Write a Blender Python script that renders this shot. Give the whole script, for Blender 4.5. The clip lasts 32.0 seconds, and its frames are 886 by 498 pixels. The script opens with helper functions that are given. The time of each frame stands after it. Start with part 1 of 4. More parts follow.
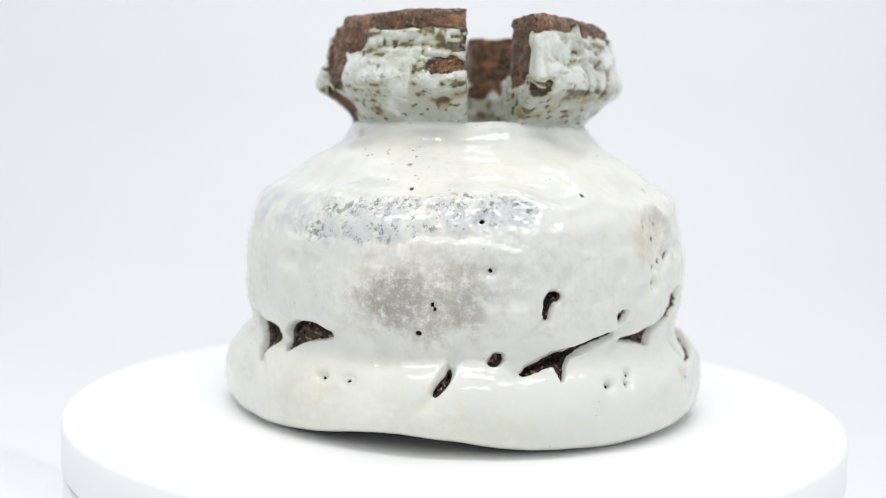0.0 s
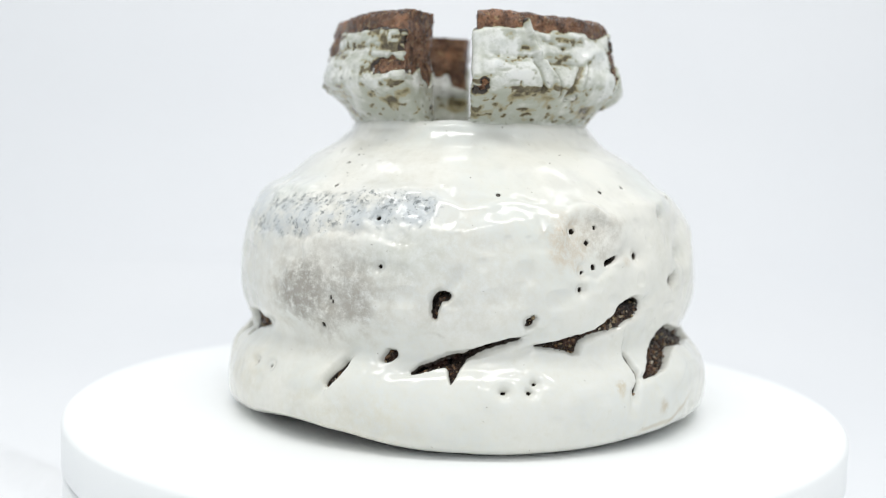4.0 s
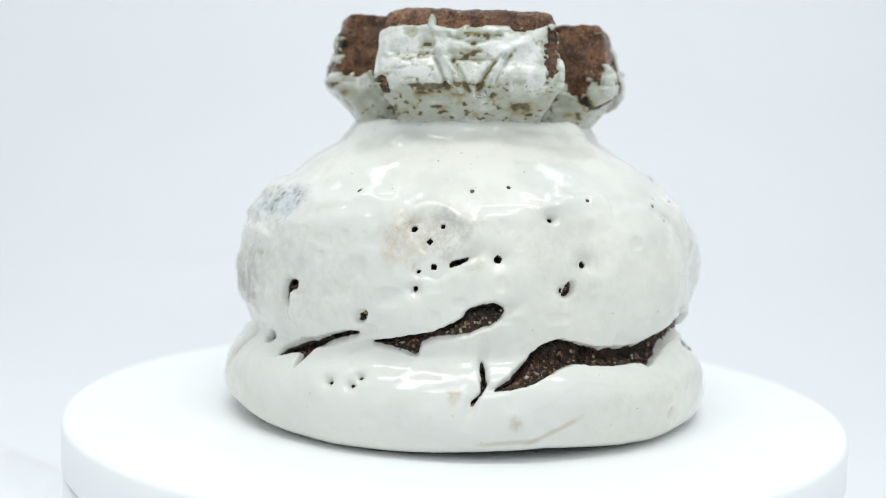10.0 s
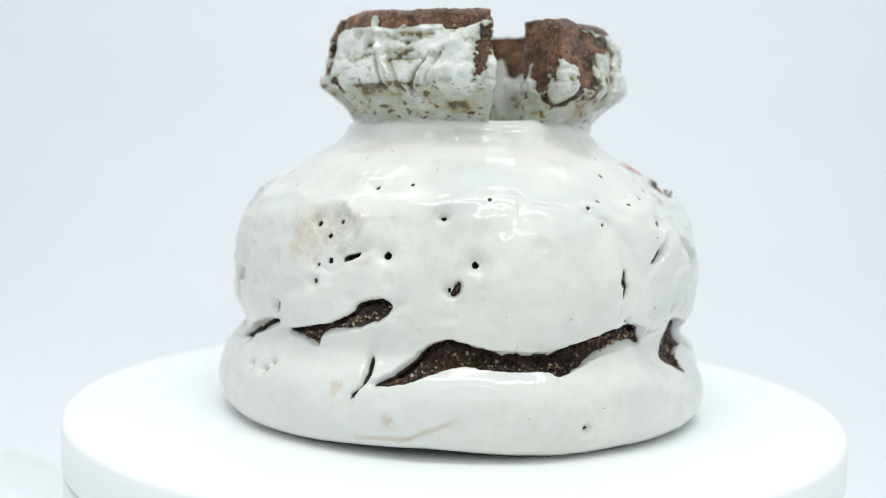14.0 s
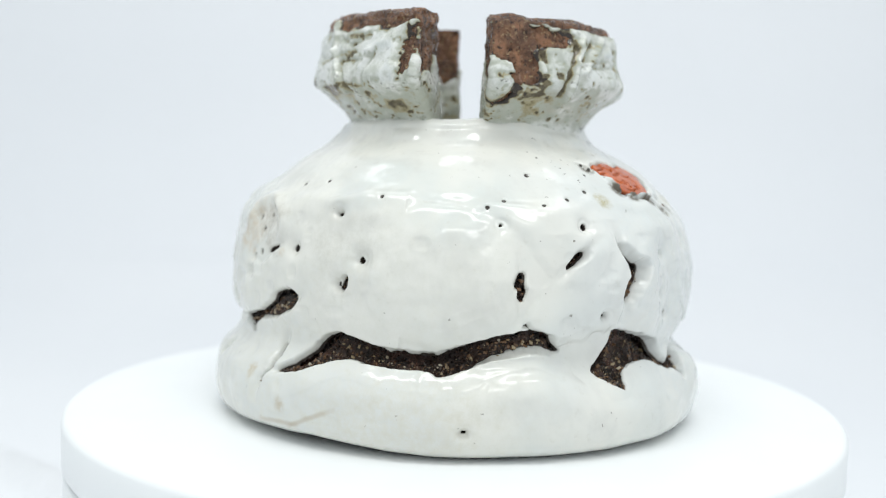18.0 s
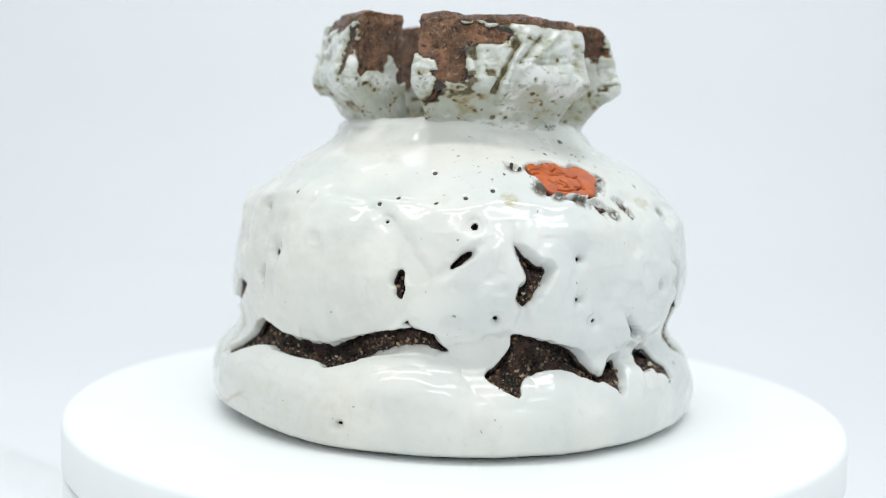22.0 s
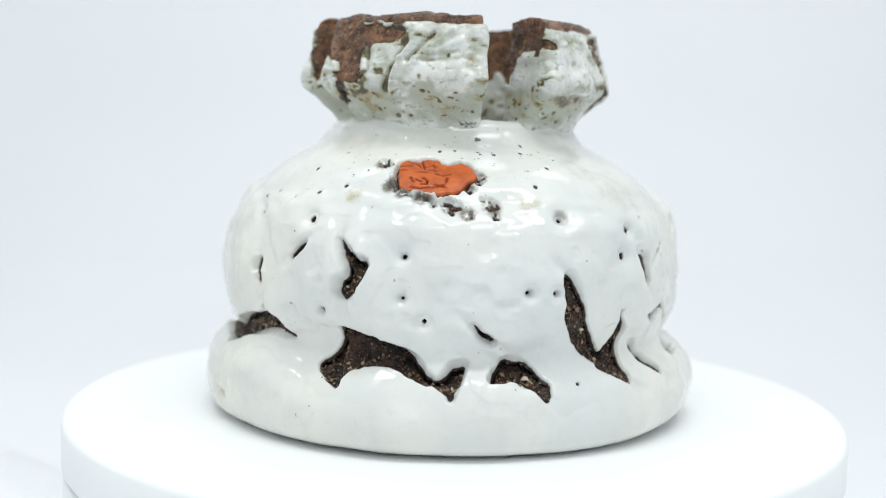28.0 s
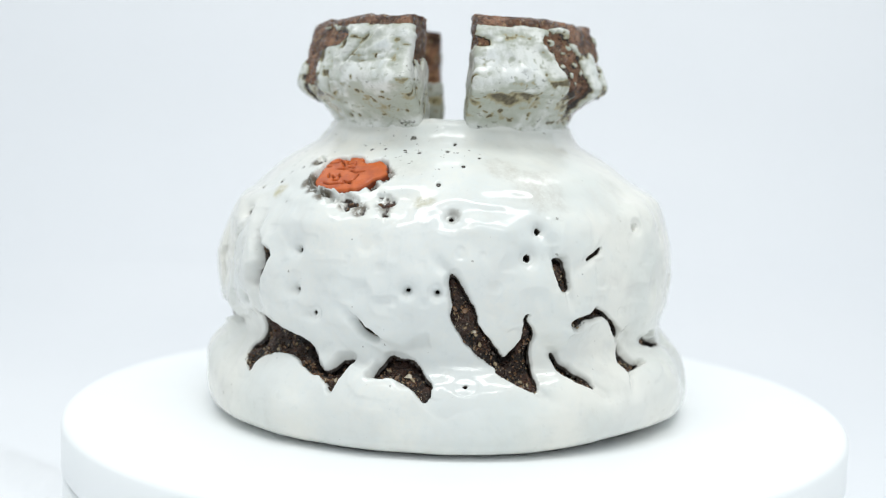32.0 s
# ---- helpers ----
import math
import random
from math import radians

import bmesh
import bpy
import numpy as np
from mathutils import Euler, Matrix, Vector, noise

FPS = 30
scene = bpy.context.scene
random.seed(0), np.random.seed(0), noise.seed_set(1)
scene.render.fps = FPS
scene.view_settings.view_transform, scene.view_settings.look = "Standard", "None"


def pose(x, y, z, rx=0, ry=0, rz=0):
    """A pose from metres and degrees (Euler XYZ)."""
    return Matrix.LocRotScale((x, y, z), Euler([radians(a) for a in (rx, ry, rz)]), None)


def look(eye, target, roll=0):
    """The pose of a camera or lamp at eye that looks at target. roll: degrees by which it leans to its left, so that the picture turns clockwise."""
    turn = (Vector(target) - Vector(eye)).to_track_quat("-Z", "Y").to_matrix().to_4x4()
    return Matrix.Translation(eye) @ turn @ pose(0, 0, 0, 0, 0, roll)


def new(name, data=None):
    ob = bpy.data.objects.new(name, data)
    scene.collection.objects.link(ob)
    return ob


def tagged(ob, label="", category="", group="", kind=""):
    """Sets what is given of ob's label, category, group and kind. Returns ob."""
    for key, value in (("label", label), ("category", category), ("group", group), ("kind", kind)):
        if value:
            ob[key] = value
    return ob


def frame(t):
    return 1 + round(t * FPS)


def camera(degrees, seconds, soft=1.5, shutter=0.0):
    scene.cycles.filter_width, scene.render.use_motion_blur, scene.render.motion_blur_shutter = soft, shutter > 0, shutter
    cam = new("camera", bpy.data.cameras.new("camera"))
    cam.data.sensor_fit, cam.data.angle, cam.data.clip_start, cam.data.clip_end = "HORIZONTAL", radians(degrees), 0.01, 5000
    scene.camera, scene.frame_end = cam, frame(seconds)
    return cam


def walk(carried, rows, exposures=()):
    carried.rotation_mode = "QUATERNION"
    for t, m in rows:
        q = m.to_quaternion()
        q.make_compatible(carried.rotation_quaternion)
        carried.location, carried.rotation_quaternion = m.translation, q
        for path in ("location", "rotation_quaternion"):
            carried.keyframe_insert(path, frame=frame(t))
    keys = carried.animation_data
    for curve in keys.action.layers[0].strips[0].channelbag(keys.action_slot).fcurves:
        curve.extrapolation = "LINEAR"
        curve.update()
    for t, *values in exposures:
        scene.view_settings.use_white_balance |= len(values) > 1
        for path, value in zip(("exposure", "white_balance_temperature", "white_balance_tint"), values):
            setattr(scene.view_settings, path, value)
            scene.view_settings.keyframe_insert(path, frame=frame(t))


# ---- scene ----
# ---- camera: it stands still before a slowly turning platter ----
cam = camera(44.27, 32.0, soft=1.1)
cam.data.dof.use_dof, cam.data.dof.focus_distance, cam.data.dof.aperture_fstop = True, 0.238, 9.5
EYE, AIM = (0.0, -0.28940, 0.06735), (-0.01355, 0.70605, -0.02706)
walk(cam, [(0, look(EYE, AIM, 1.498)), (32, look(EYE, AIM, 1.498))],
     exposures=[(0, 0.06, 6650, 11.5), (3.5, 0.06, 6650, 11.5), (5.5, 0.0, 6430, 9), (25, 0.01, 6430, 9), (32, 0.04, 6430, 9)])

# ---- light: a white light tent with lamps above, and an added fill for the backdrop ----
world = bpy.data.worlds.new("tent_light")
scene.world = world
world.use_nodes = True
world.node_tree.nodes["Background"].inputs[0].default_value = (0.908, 0.97, 0.992, 1)
world.node_tree.nodes["Background"].inputs[1].default_value = 0.79


def area_lamp(name, eye, target, sx, sy, watts, colour):
    data = bpy.data.lights.new(name, "AREA")
    data.shape, data.size, data.size_y, data.energy, data.color = "RECTANGLE", sx, sy, watts, colour
    lamp = new(name, data)
    lamp.matrix_world = look(eye, target)
    return lamp


area_lamp("top_lamp", (0.0, -0.18, 0.60), (0, -0.10, 0), 0.60, 0.07, 1.75, (0.985, 1.0, 0.975))
# unseen lamp, added to brighten the upper backdrop
area_lamp("backdrop_fill", (0.0, 0.28, 0.74), (0, 0.60, 0.30), 0.80, 0.10, 1.0, (0.98, 0.985, 1.0))
area_lamp("front_lamp", (0.08, -0.40, 0.44), (0, 0, 0.05), 0.22, 0.04, 0.26, (1.0, 0.985, 0.96))
scene.view_settings.exposure = 0.0


# ---- materials ----
class Nodes:
    """A material's node tree, written line by line."""

    def __init__(self, name, rough=0.5, metal=0.0):
        self.mat = bpy.data.materials.new(name)
        self.mat.use_nodes = True
        self.tree = self.mat.node_tree
        self.shader = self.tree.nodes["Principled BSDF"]
        self.shader.inputs["Roughness"].default_value = rough
        self.shader.inputs["Metallic"].default_value = metal
        self.place = self.node("ShaderNodeTexCoord").outputs["Object"]

    def node(self, kind, **inputs):
        n = self.tree.nodes.new(kind)
        for key, value in inputs.items():
            self.put(n.inputs[key.replace("_", " ")], value)
        return n

    def put(self, socket, value):
        if isinstance(value, bpy.types.NodeSocket):
            self.tree.links.new(value, socket)
        else:
            socket.default_value = value

    def noise(self, scale, detail=3.0, rough=0.55, warp=0.0):
        return self.node("ShaderNodeTexNoise", Vector=self.place, Scale=scale, Detail=detail, Roughness=rough, Distortion=warp).outputs[0]

    def ramp(self, value, low, high, a=0.0, b=1.0):
        n = self.node("ShaderNodeMapRange", Value=value)
        n.interpolation_type = "SMOOTHSTEP"
        n.inputs[1].default_value, n.inputs[2].default_value = low, high
        n.inputs[3].default_value, n.inputs[4].default_value = a, b
        return n.outputs[0]

    def maths(self, op, a, b):
        n = self.node("ShaderNodeMath")
        n.operation = op
        self.put(n.inputs[0], a)
        self.put(n.inputs[1], b)
        return n.outputs[0]

    def mix(self, factor, a, b):
        n = self.node("ShaderNodeMix")
        n.data_type = "RGBA"
        for socket, value in ((n.inputs[0], factor), (n.inputs[6], a), (n.inputs[7], b)):
            if isinstance(value, tuple):
                value = (*value, 1)
            self.put(socket, value)
        return n.outputs[2]

    def near(self, point, radius, squash=(1, 1, 1)):
        """1 at a point of the thing, 0 beyond the radius, with a ragged edge."""
        n = self.node("ShaderNodeVectorMath", Vector=self.place)
        n.operation = "SUBTRACT"
        n.inputs[1].default_value = point
        m = self.node("ShaderNodeVectorMath", Vector=n.outputs[0])
        m.operation = "MULTIPLY"
        m.inputs[1].default_value = squash
        d = self.node("ShaderNodeVectorMath", Vector=m.outputs[0])
        d.operation = "LENGTH"
        ragged = self.maths("ADD", d.outputs["Value"], self.maths("MULTIPLY", self.maths("SUBTRACT", self.noise(220, 4), 0.5), radius * 1.1))
        return self.ramp(ragged, radius * 0.35, radius, 1.0, 0.0)

    def finish(self, colour, bump=None, strength=0.2, distance=0.001, rough=None):
        if isinstance(colour, tuple):
            colour = (*colour, 1)
        self.put(self.shader.inputs["Base Color"], colour)
        if rough is not None:
            self.put(self.shader.inputs["Roughness"], rough)
        if bump is not None:
            b = self.node("ShaderNodeBump", Strength=strength, Distance=distance, Height=bump)
            self.put(self.shader.inputs["Normal"], b.outputs[0])
        return self.mat


def cloth_material():
    n = Nodes("white_tent_cloth", 0.9)
    tint = n.mix(n.ramp(n.noise(3.0, 2), 0.35, 0.65), (0.775, 0.785, 0.81), (0.80, 0.805, 0.825))
    return n.finish(tint, n.noise(900, 2), 0.1, 0.0005)


def platter_material():
    n = Nodes("white_plastic", 0.42)
    tint = n.mix(n.ramp(n.noise(30.0, 3), 0.3, 0.7), (0.87, 0.885, 0.89), (0.89, 0.90, 0.905))
    return n.finish(tint, n.noise(2500, 2), 0.05, 0.0002)


# near-black colour that paints the shade in the gap under the platter
def shade_material():
    n = Nodes("painted_gap_shade", 0.6)
    return n.finish(n.mix(n.noise(60), (0.02, 0.02, 0.022), (0.035, 0.035, 0.04)))


CLOTH, PLASTIC, GAP_DARK = cloth_material(), platter_material(), shade_material()


# ---- mesh helpers ----
def part(name, data, material, parent=None, label=""):
    """Links a bmesh or mesh as one object under a thing or a part."""
    if isinstance(data, bmesh.types.BMesh):
        mesh = bpy.data.meshes.new(name)
        data.to_mesh(mesh)
        data.free()
        data = mesh
    if material is not None and not data.materials:
        data.materials.append(material)
    ob = new(name, data)
    ob.parent = parent
    return tagged(ob, label)


def quads(name, points, faces):
    """A smooth mesh from arrays of points and of four-cornered faces."""
    mesh = bpy.data.meshes.new(name)
    points, faces = np.asarray(points, dtype=np.float32), np.asarray(faces, dtype=np.int32)
    mesh.vertices.add(len(points))
    mesh.vertices.foreach_set("co", points.ravel())
    mesh.loops.add(faces.size)
    mesh.loops.foreach_set("vertex_index", faces.ravel())
    mesh.polygons.add(len(faces))
    mesh.polygons.foreach_set("loop_start", np.arange(len(faces), dtype=np.int32) * 4)
    mesh.polygons.foreach_set("use_smooth", np.ones(len(faces), dtype=bool))
    mesh.update(calc_edges=True)
    mesh.validate()
    return mesh


def grid_faces(rows, cols, wrap=True):
    """Faces of a grid whose columns run round."""
    i = np.arange(rows - 1)[:, None] * cols
    j = np.arange(cols if wrap else cols - 1)[None, :]
    k = (j + 1) % cols
    return np.stack([i + j, i + k, i + cols + k, i + cols + j], -1).reshape(-1, 4)


def turned(profile, steps=160):
    """A bmesh turned round z from (radius, height) pairs."""
    bm = bmesh.new()
    rings = []
    for r, z in profile:
        if r < 1e-6:
            rings.append([bm.verts.new((0, 0, z))])
        else:
            rings.append([bm.verts.new((r * math.cos(2 * math.pi * k / steps), r * math.sin(2 * math.pi * k / steps), z)) for k in range(steps)])
    for a, b in zip(rings, rings[1:]):
        for k in range(steps):
            m = (k + 1) % steps
            if len(a) == 1:
                bm.faces.new((a[0], b[m], b[k]))
            elif len(b) == 1:
                bm.faces.new((a[k], a[m], b[0]))
            else:
                bm.faces.new((a[k], a[m], b[m], b[k]))
    bmesh.ops.recalc_face_normals(bm, faces=bm.faces)
    for f in bm.faces:
        f.smooth = True
    return bm


def lattice(ix, iy, iz, seed):
    """A steady random number from 0 to 1 at each whole-numbered place."""
    h = (ix * 374761393 + iy * 668265263 + iz * 2147483647 + seed * 1274126177) & 0xFFFFFFFF
    h = ((h ^ (h >> 13)) * 1274126177) & 0xFFFFFFFF
    h = ((h ^ (h >> 16)) * 2246822519) & 0xFFFFFFFF
    return ((h ^ (h >> 15)) & 0xFFFFFF) / 0xFFFFFF


def bumps(p, size, octaves=1, seed=1):
    """Smooth noise about zero (-1 to 1) over points p, with lumps of that size in metres."""
    total, weight = 0.0, 1.0
    for o in range(octaves):
        q = p / (size * 0.5 ** o) + 19.7 * o
        base = np.floor(q).astype(np.int64)
        f = q - base
        f = f * f * f * (f * (f * 6 - 15) + 10)
        value = 0.0
        for cx in (0, 1):
            for cy in (0, 1):
                for cz in (0, 1):
                    w = (f[..., 0] if cx else 1 - f[..., 0]) * (f[..., 1] if cy else 1 - f[..., 1]) * (f[..., 2] if cz else 1 - f[..., 2])
                    value = value + w * lattice(base[..., 0] + cx, base[..., 1] + cy, base[..., 2] + cz, seed + o)
        total = total + weight * (value * 2 - 1)
        weight *= 0.5
    return total


# ---- the tent ----
FLOOR_Z = -0.048


def backdrop_sheet():
    """Floor, sweep and back of one white cloth, with a soft crease."""
    profile = [(-0.9, 0.0), (0.0, 0.0), (0.30, 0.0), (0.40, 0.012), (0.49, 0.05), (0.55, 0.12), (0.58, 0.22), (0.59, 0.35), (0.59, 0.85)]
    fine = []
    for (y0, z0), (y1, z1) in zip(profile, profile[1:]):
        n = max(2, int(math.hypot(y1 - y0, z1 - z0) / 0.006))
        fine += [(y0 + (y1 - y0) * k / n, z0 + (z1 - z0) * k / n) for k in range(n)]
    fine.append(profile[-1])
    yz = np.array(fine)
    for _ in range(40):
        yz[1:-1] = (yz[:-2] + 2 * yz[1:-1] + yz[2:]) / 4
    xs = np.linspace(-0.62, 0.62, 311)
    p = np.stack([np.broadcast_to(xs[None], (len(yz), len(xs))), np.broadcast_to(yz[:, :1], (len(yz), len(xs))), np.broadcast_to(yz[:, 1:], (len(yz), len(xs)))], -1).copy()
    fold = bumps(p * np.array([1.0, 1.0, 0.3]), 0.22, 2, 5) * 0.003
    p[..., 2] += np.where(p[..., 1] < 0.45, fold, 0)
    p[..., 1] += np.where(p[..., 1] >= 0.45, fold, 0)
    # a soft crease that runs out from under the turntable
    along = (p[..., 0] - -0.1640) * 0.7185 + (p[..., 1] - 0.0900) * -0.6955
    off = (p[..., 0] - -0.1640) * 0.6955 + (p[..., 1] - 0.0900) * 0.7185
    p[..., 2] += 0.0080 * np.exp(-(off / 0.0042) ** 2) * np.exp(-((along - 0.0469) / 0.07) ** 2) * (p[..., 1] < 0.3)
    p[..., 2] += FLOOR_Z
    return quads("backdrop", p.reshape(-1, 3), grid_faces(len(yz), len(xs), False))


sheet = part("backdrop", backdrop_sheet(), CLOTH)
tagged(sheet, "seamless white cloth sweep behind the turntable", "backdrop", kind="structure")


# ---- turntable ----
def turntable():
    root = tagged(new("turntable"), "round white plastic display turntable on white cloth", "turntable")
    part("base", turned([(0, FLOOR_Z), (0.0988, FLOOR_Z), (0.1, FLOOR_Z + 0.0015), (0.1, -0.0137), (0.0994, -0.0131), (0, -0.0131)], 256), PLASTIC, root)
    part("seam_ring", turned([(0.05, -0.01305), (0.0972, -0.01305), (0.0972, -0.0120), (0.05, -0.0120)], 256), GAP_DARK, root, "dark ring painted as shade in the seam under the platter")
    platter = part("platter", turned([(0, -0.01195), (0.0994, -0.01195), (0.1000, -0.0116), (0.1003, -0.0111), (0.1003, -0.0014), (0.1000, -0.0006), (0.0994, -0.0001), (0.0987, 0), (0, 0)], 256), PLASTIC, root)
    return root, platter


table, platter = turntable()

# ---- vase: shape ----
# Heights and radii of the turned body, outside of the glaze, in millimetres.
PROFILE = [(0, 30), (0, 55.0), (0.25, 58.2), (0.9, 60.2), (2.6, 61.8), (5.5, 62.5), (10, 62.5), (14, 61.6), (17, 59.9), (19.5, 57.4), (22, 56.1), (25, 56.6), (29, 57.8), (35, 58.3), (41, 57.9), (46, 57.0),
           (50, 56.0), (52.6, 55.0), (54.8, 53.4), (56.6, 51.4), (58.4, 49.4), (60.5, 46.8), (62.8, 43.5), (64.8, 40.1), (66.4, 37.0), (67.8, 34.5), (69.2, 32.8), (70.7, 31.6), (72.2, 30.8), (73.0, 29.4), (73.0, 27.5), (70, 22), (64, 21), (52, 26)]
OFF_AXIS = (0.0027 * math.sin(radians(125)), -0.0027 * math.cos(radians(125)))


def profile_curve(step):
    """Evenly spaced (length along, radius, height) of the body's outline, in millimetres."""
    pts = np.array([(r, z) for z, r in PROFILE], float)
    out = []
    ext = np.vstack([2 * pts[0] - pts[1], pts, 2 * pts[-1] - pts[-2]])
    for k in range(1, len(ext) - 2):
        a, b, c, d = ext[k - 1:k + 3]
        for s in np.linspace(0, 1, 24, endpoint=False):
            out.append(0.5 * (2 * b + (c - a) * s + (2 * a - 5 * b + 4 * c - d) * s ** 2 + (3 * b - a - 3 * c + d) * s ** 3))
    out = np.array(out + [pts[-1]])
    length = np.concatenate([[0], np.cumsum(np.hypot(*np.diff(out, axis=0).T))])
    n = int(length[-1] / step)
    even = np.linspace(0, length[-1], n)
    return even, np.interp(even, length, out[:, 0]), np.interp(even, length, out[:, 1])


def bell(turn, centre, width):
    """A smooth bump round the pot at an angle."""
    d = (turn - centre + 180) % 360 - 180
    return np.exp(-(d / width) ** 2)


# The pot is not round: how far the wall and the shoulder stand out of the turned outline, in millimetres, at turns round it.
UNEVEN_TURN = (-131, -80, -29, 23, 75, 123, 179)
WALL_OUT = (1.5, -0.6, 1.9, 1.2, -1.5, 0.8, 1.4)
SHOULDER_OUT = (1.5, -1.7, -2.8, -1.9, -0.4, -0.8, 0.3)


def smoothstep(x, low, high):
    t = np.clip((x - low) / (high - low), 0, 1)
    return t * t * (3 - 2 * t)


def uneven(T, Z):
    """How far the hand-built pot leaves its turned outline, in millimetres."""
    fine = np.arange(-180, 180, 1.0)
    around = []
    for values in (WALL_OUT, SHOULDER_OUT):
        ring = np.interp(fine, UNEVEN_TURN, values, period=360)
        for _ in range(60):
            ring = (np.roll(ring, 1) + 2 * ring + np.roll(ring, -1)) / 4
        around.append(np.interp(T, fine, ring, period=360))
    return around[0] * (1 - smoothstep(Z, 49, 57)) * smoothstep(Z, 18, 30) + around[1] * np.exp(-((Z - 59) / np.where(Z > 59, 5.6, 3.6)) ** 2)


def outline_length(heights):
    """How far along the outline the outer wall stands at these heights."""
    length, _, height = profile_curve(0.1)
    wall = slice(int(np.argmax(height > 0.3)), int(np.argmax(height)))
    return np.interp(heights, height[wall], length[wall])


def body_surface(step, turn, span, field, footed=False):
    """Points of the body in metres: rows along the outline between two heights of the wall (or all of it), columns at the given turns. field(turn, length, height, points) gives what stands out of the clay, in millimetres. footed: the bare foot stands flat."""
    length, radius, height = profile_curve(step)
    slope_r, slope_z = np.gradient(radius, length), np.gradient(height, length)
    if span:
        low, high = outline_length(np.array(span, float))
        keep = (length >= low) & (length <= high)
        length, radius, height, slope_r, slope_z = (a[keep] for a in (length, radius, height, slope_r, slope_z))
    shape = (len(length), len(turn))
    L, R, Z, nr, nz = (np.broadcast_to(a[:, None], shape) for a in (length, radius, height, slope_z, -slope_r))
    T = np.broadcast_to(turn[None], shape)
    sin, cos = np.sin(np.radians(T)), np.cos(np.radians(T))
    unit = np.stack([R * sin, -R * cos, Z], -1) / 1000
    low = np.clip(1 - Z / 14, 0, 1) ** 1.5
    lift = (3.6 * bell(T, -14, 20) + 1.5 * bell(T, 76, 20) + 1.5 * bell(T, 246, 22) + 0.1 * bell(T, 148, 14) + 0.55) * low
    swell = 0.55 * bumps(unit, 0.03, 1, 3) + 0.3 * bumps(unit, 0.013, 1, 4) * smoothstep(Z, 1, 10)
    field_out = field(T, L, Z, unit)
    lift = lift + 1.1 * bumps(unit * np.array([1, 1, 0.1]), 0.026, 2, 6) * np.exp(-((Z - 56.5) / 3.0) ** 2)
    out = swell * np.clip((76 - Z) / 6, 0, 1) * np.clip(Z / 3, 0.2, 1) - COAT + field_out
    r, z = R + nr * out + uneven(T, Z), Z + nz * out + lift
    if footed:
        low = 1 - smoothstep(Z, 0, 9)
        r, z = r - 12.0 * low, (Z + nz * out) * (1 - low) + Z * low
    p = np.stack([r * sin, -r * cos, z], -1) / 1000
    p[..., 0] += OFF_AXIS[0]
    p[..., 1] += OFF_AXIS[1]
    return p, field_out

OPEN = -0.6  # no glaze at all
COAT = 1.9  # how far the clay lies under the outline, in millimetres


# ---- vase: where the glaze has crawled off the clay ----
# Each gap is a closed outline of (turn in degrees, height in millimetres).
GAPS, PITS = [], []


def gap(*outline):
    GAPS.append(outline)


def pits(*holes):
    PITS.extend(holes)


gap((-63.9, 24.9), (-57.9, 23.4), (-52.3, 23.2), (-50.8, 21), (-52.6, 18.5), (-53.8, 16), (-57.3, 19.7), (-61.6, 22.4))
gap((-47.2, 21.5), (-47.1, 23.2), (-42, 25.8), (-35.9, 25.9), (-32.2, 23.5), (-41.8, 21.4), (-44.9, 19), (-46.4, 20.1))
gap((-3.3, 19.5), (-2.9, 18.1), (-3.7, 16.1), (-5, 14.2), (-6.1, 13.7), (-6.4, 14.4), (-5.5, 16.6))
gap((5.7, 20.8), (6.4, 21.6), (7.9, 21.9), (8.2, 21.2), (7, 20.4), (6, 20.3))
gap((12.1, 18.8), (13.9, 20.1), (17.5, 21.3), (24.9, 22.8), (32.4, 25.1), (36.3, 25.6), (35, 24.9), (27.4, 22.6), (23.4, 20.8), (21.2, 16.8), (20.6, 19.2), (18.8, 19.7), (13.4, 18.4))
gap((16.9, 34.6), (18.2, 36.2), (20.2, 36.2), (20.7, 35.2), (19.8, 34.0), (18.6, 33.8), (17.6, 30.2), (16.7, 30.4), (16.6, 32.5))
gap((40.1, 23.6), (42.2, 24.5), (53.2, 26.7), (56.8, 28.2), (59.8, 30), (62.1, 32.3), (64.5, 33.4), (67.1, 33.7), (69.1, 33.1), (69.8, 32), (68.7, 30.3), (66.8, 28.9), (61.2, 26.6), (53.8, 25.4), (51.4, 24.3), (50.6, 22.8), (49.7, 22.2))
gap((64.9, 21), (65.6, 20.5), (66, 18.8), (65.8, 16.8), (63.8, 13.7), (62.9, 13), (63, 14), (64.2, 15.4), (64.7, 17))
gap((67.6, 16.2), (70.5, 18.4), (77.4, 22.9), (81.4, 24.9), (84.1, 24.9), (93.2, 22.8), (103.1, 22.3), (107.9, 22.8), (116.4, 25.9), (126, 28), (124.9, 29.1), (125.5, 29.5), (126.3, 28.2), (131, 26.5), (131.9, 24.8), (134.4, 23.1), (132.9, 22.8), (129.1, 24), (125.6, 24.1), (117.8, 22.2), (110.4, 19.3), (106.8, 18.6), (105, 19.4), (93.5, 19.8), (87, 20.5), (82.5, 19.8), (74.5, 17.0))
gap((123.3, 40.6), (124.3, 40.9), (124.8, 37.3), (124.6, 35.5), (124, 34.5), (123.1, 35.4), (123, 37.2), (122.5, 37.8))
gap((139, 45.5), (138.7, 44.2), (135, 41.6), (134.4, 42.3), (135.8, 43.8), (137.4, 45))
gap((148.3, 46.7), (152.1, 42.9), (155.2, 41.5), (151.7, 34.9), (150.3, 33.5), (149.4, 33.9), (148.7, 35.4), (148.9, 37.2), (150.4, 38.7), (150.6, 40.9))
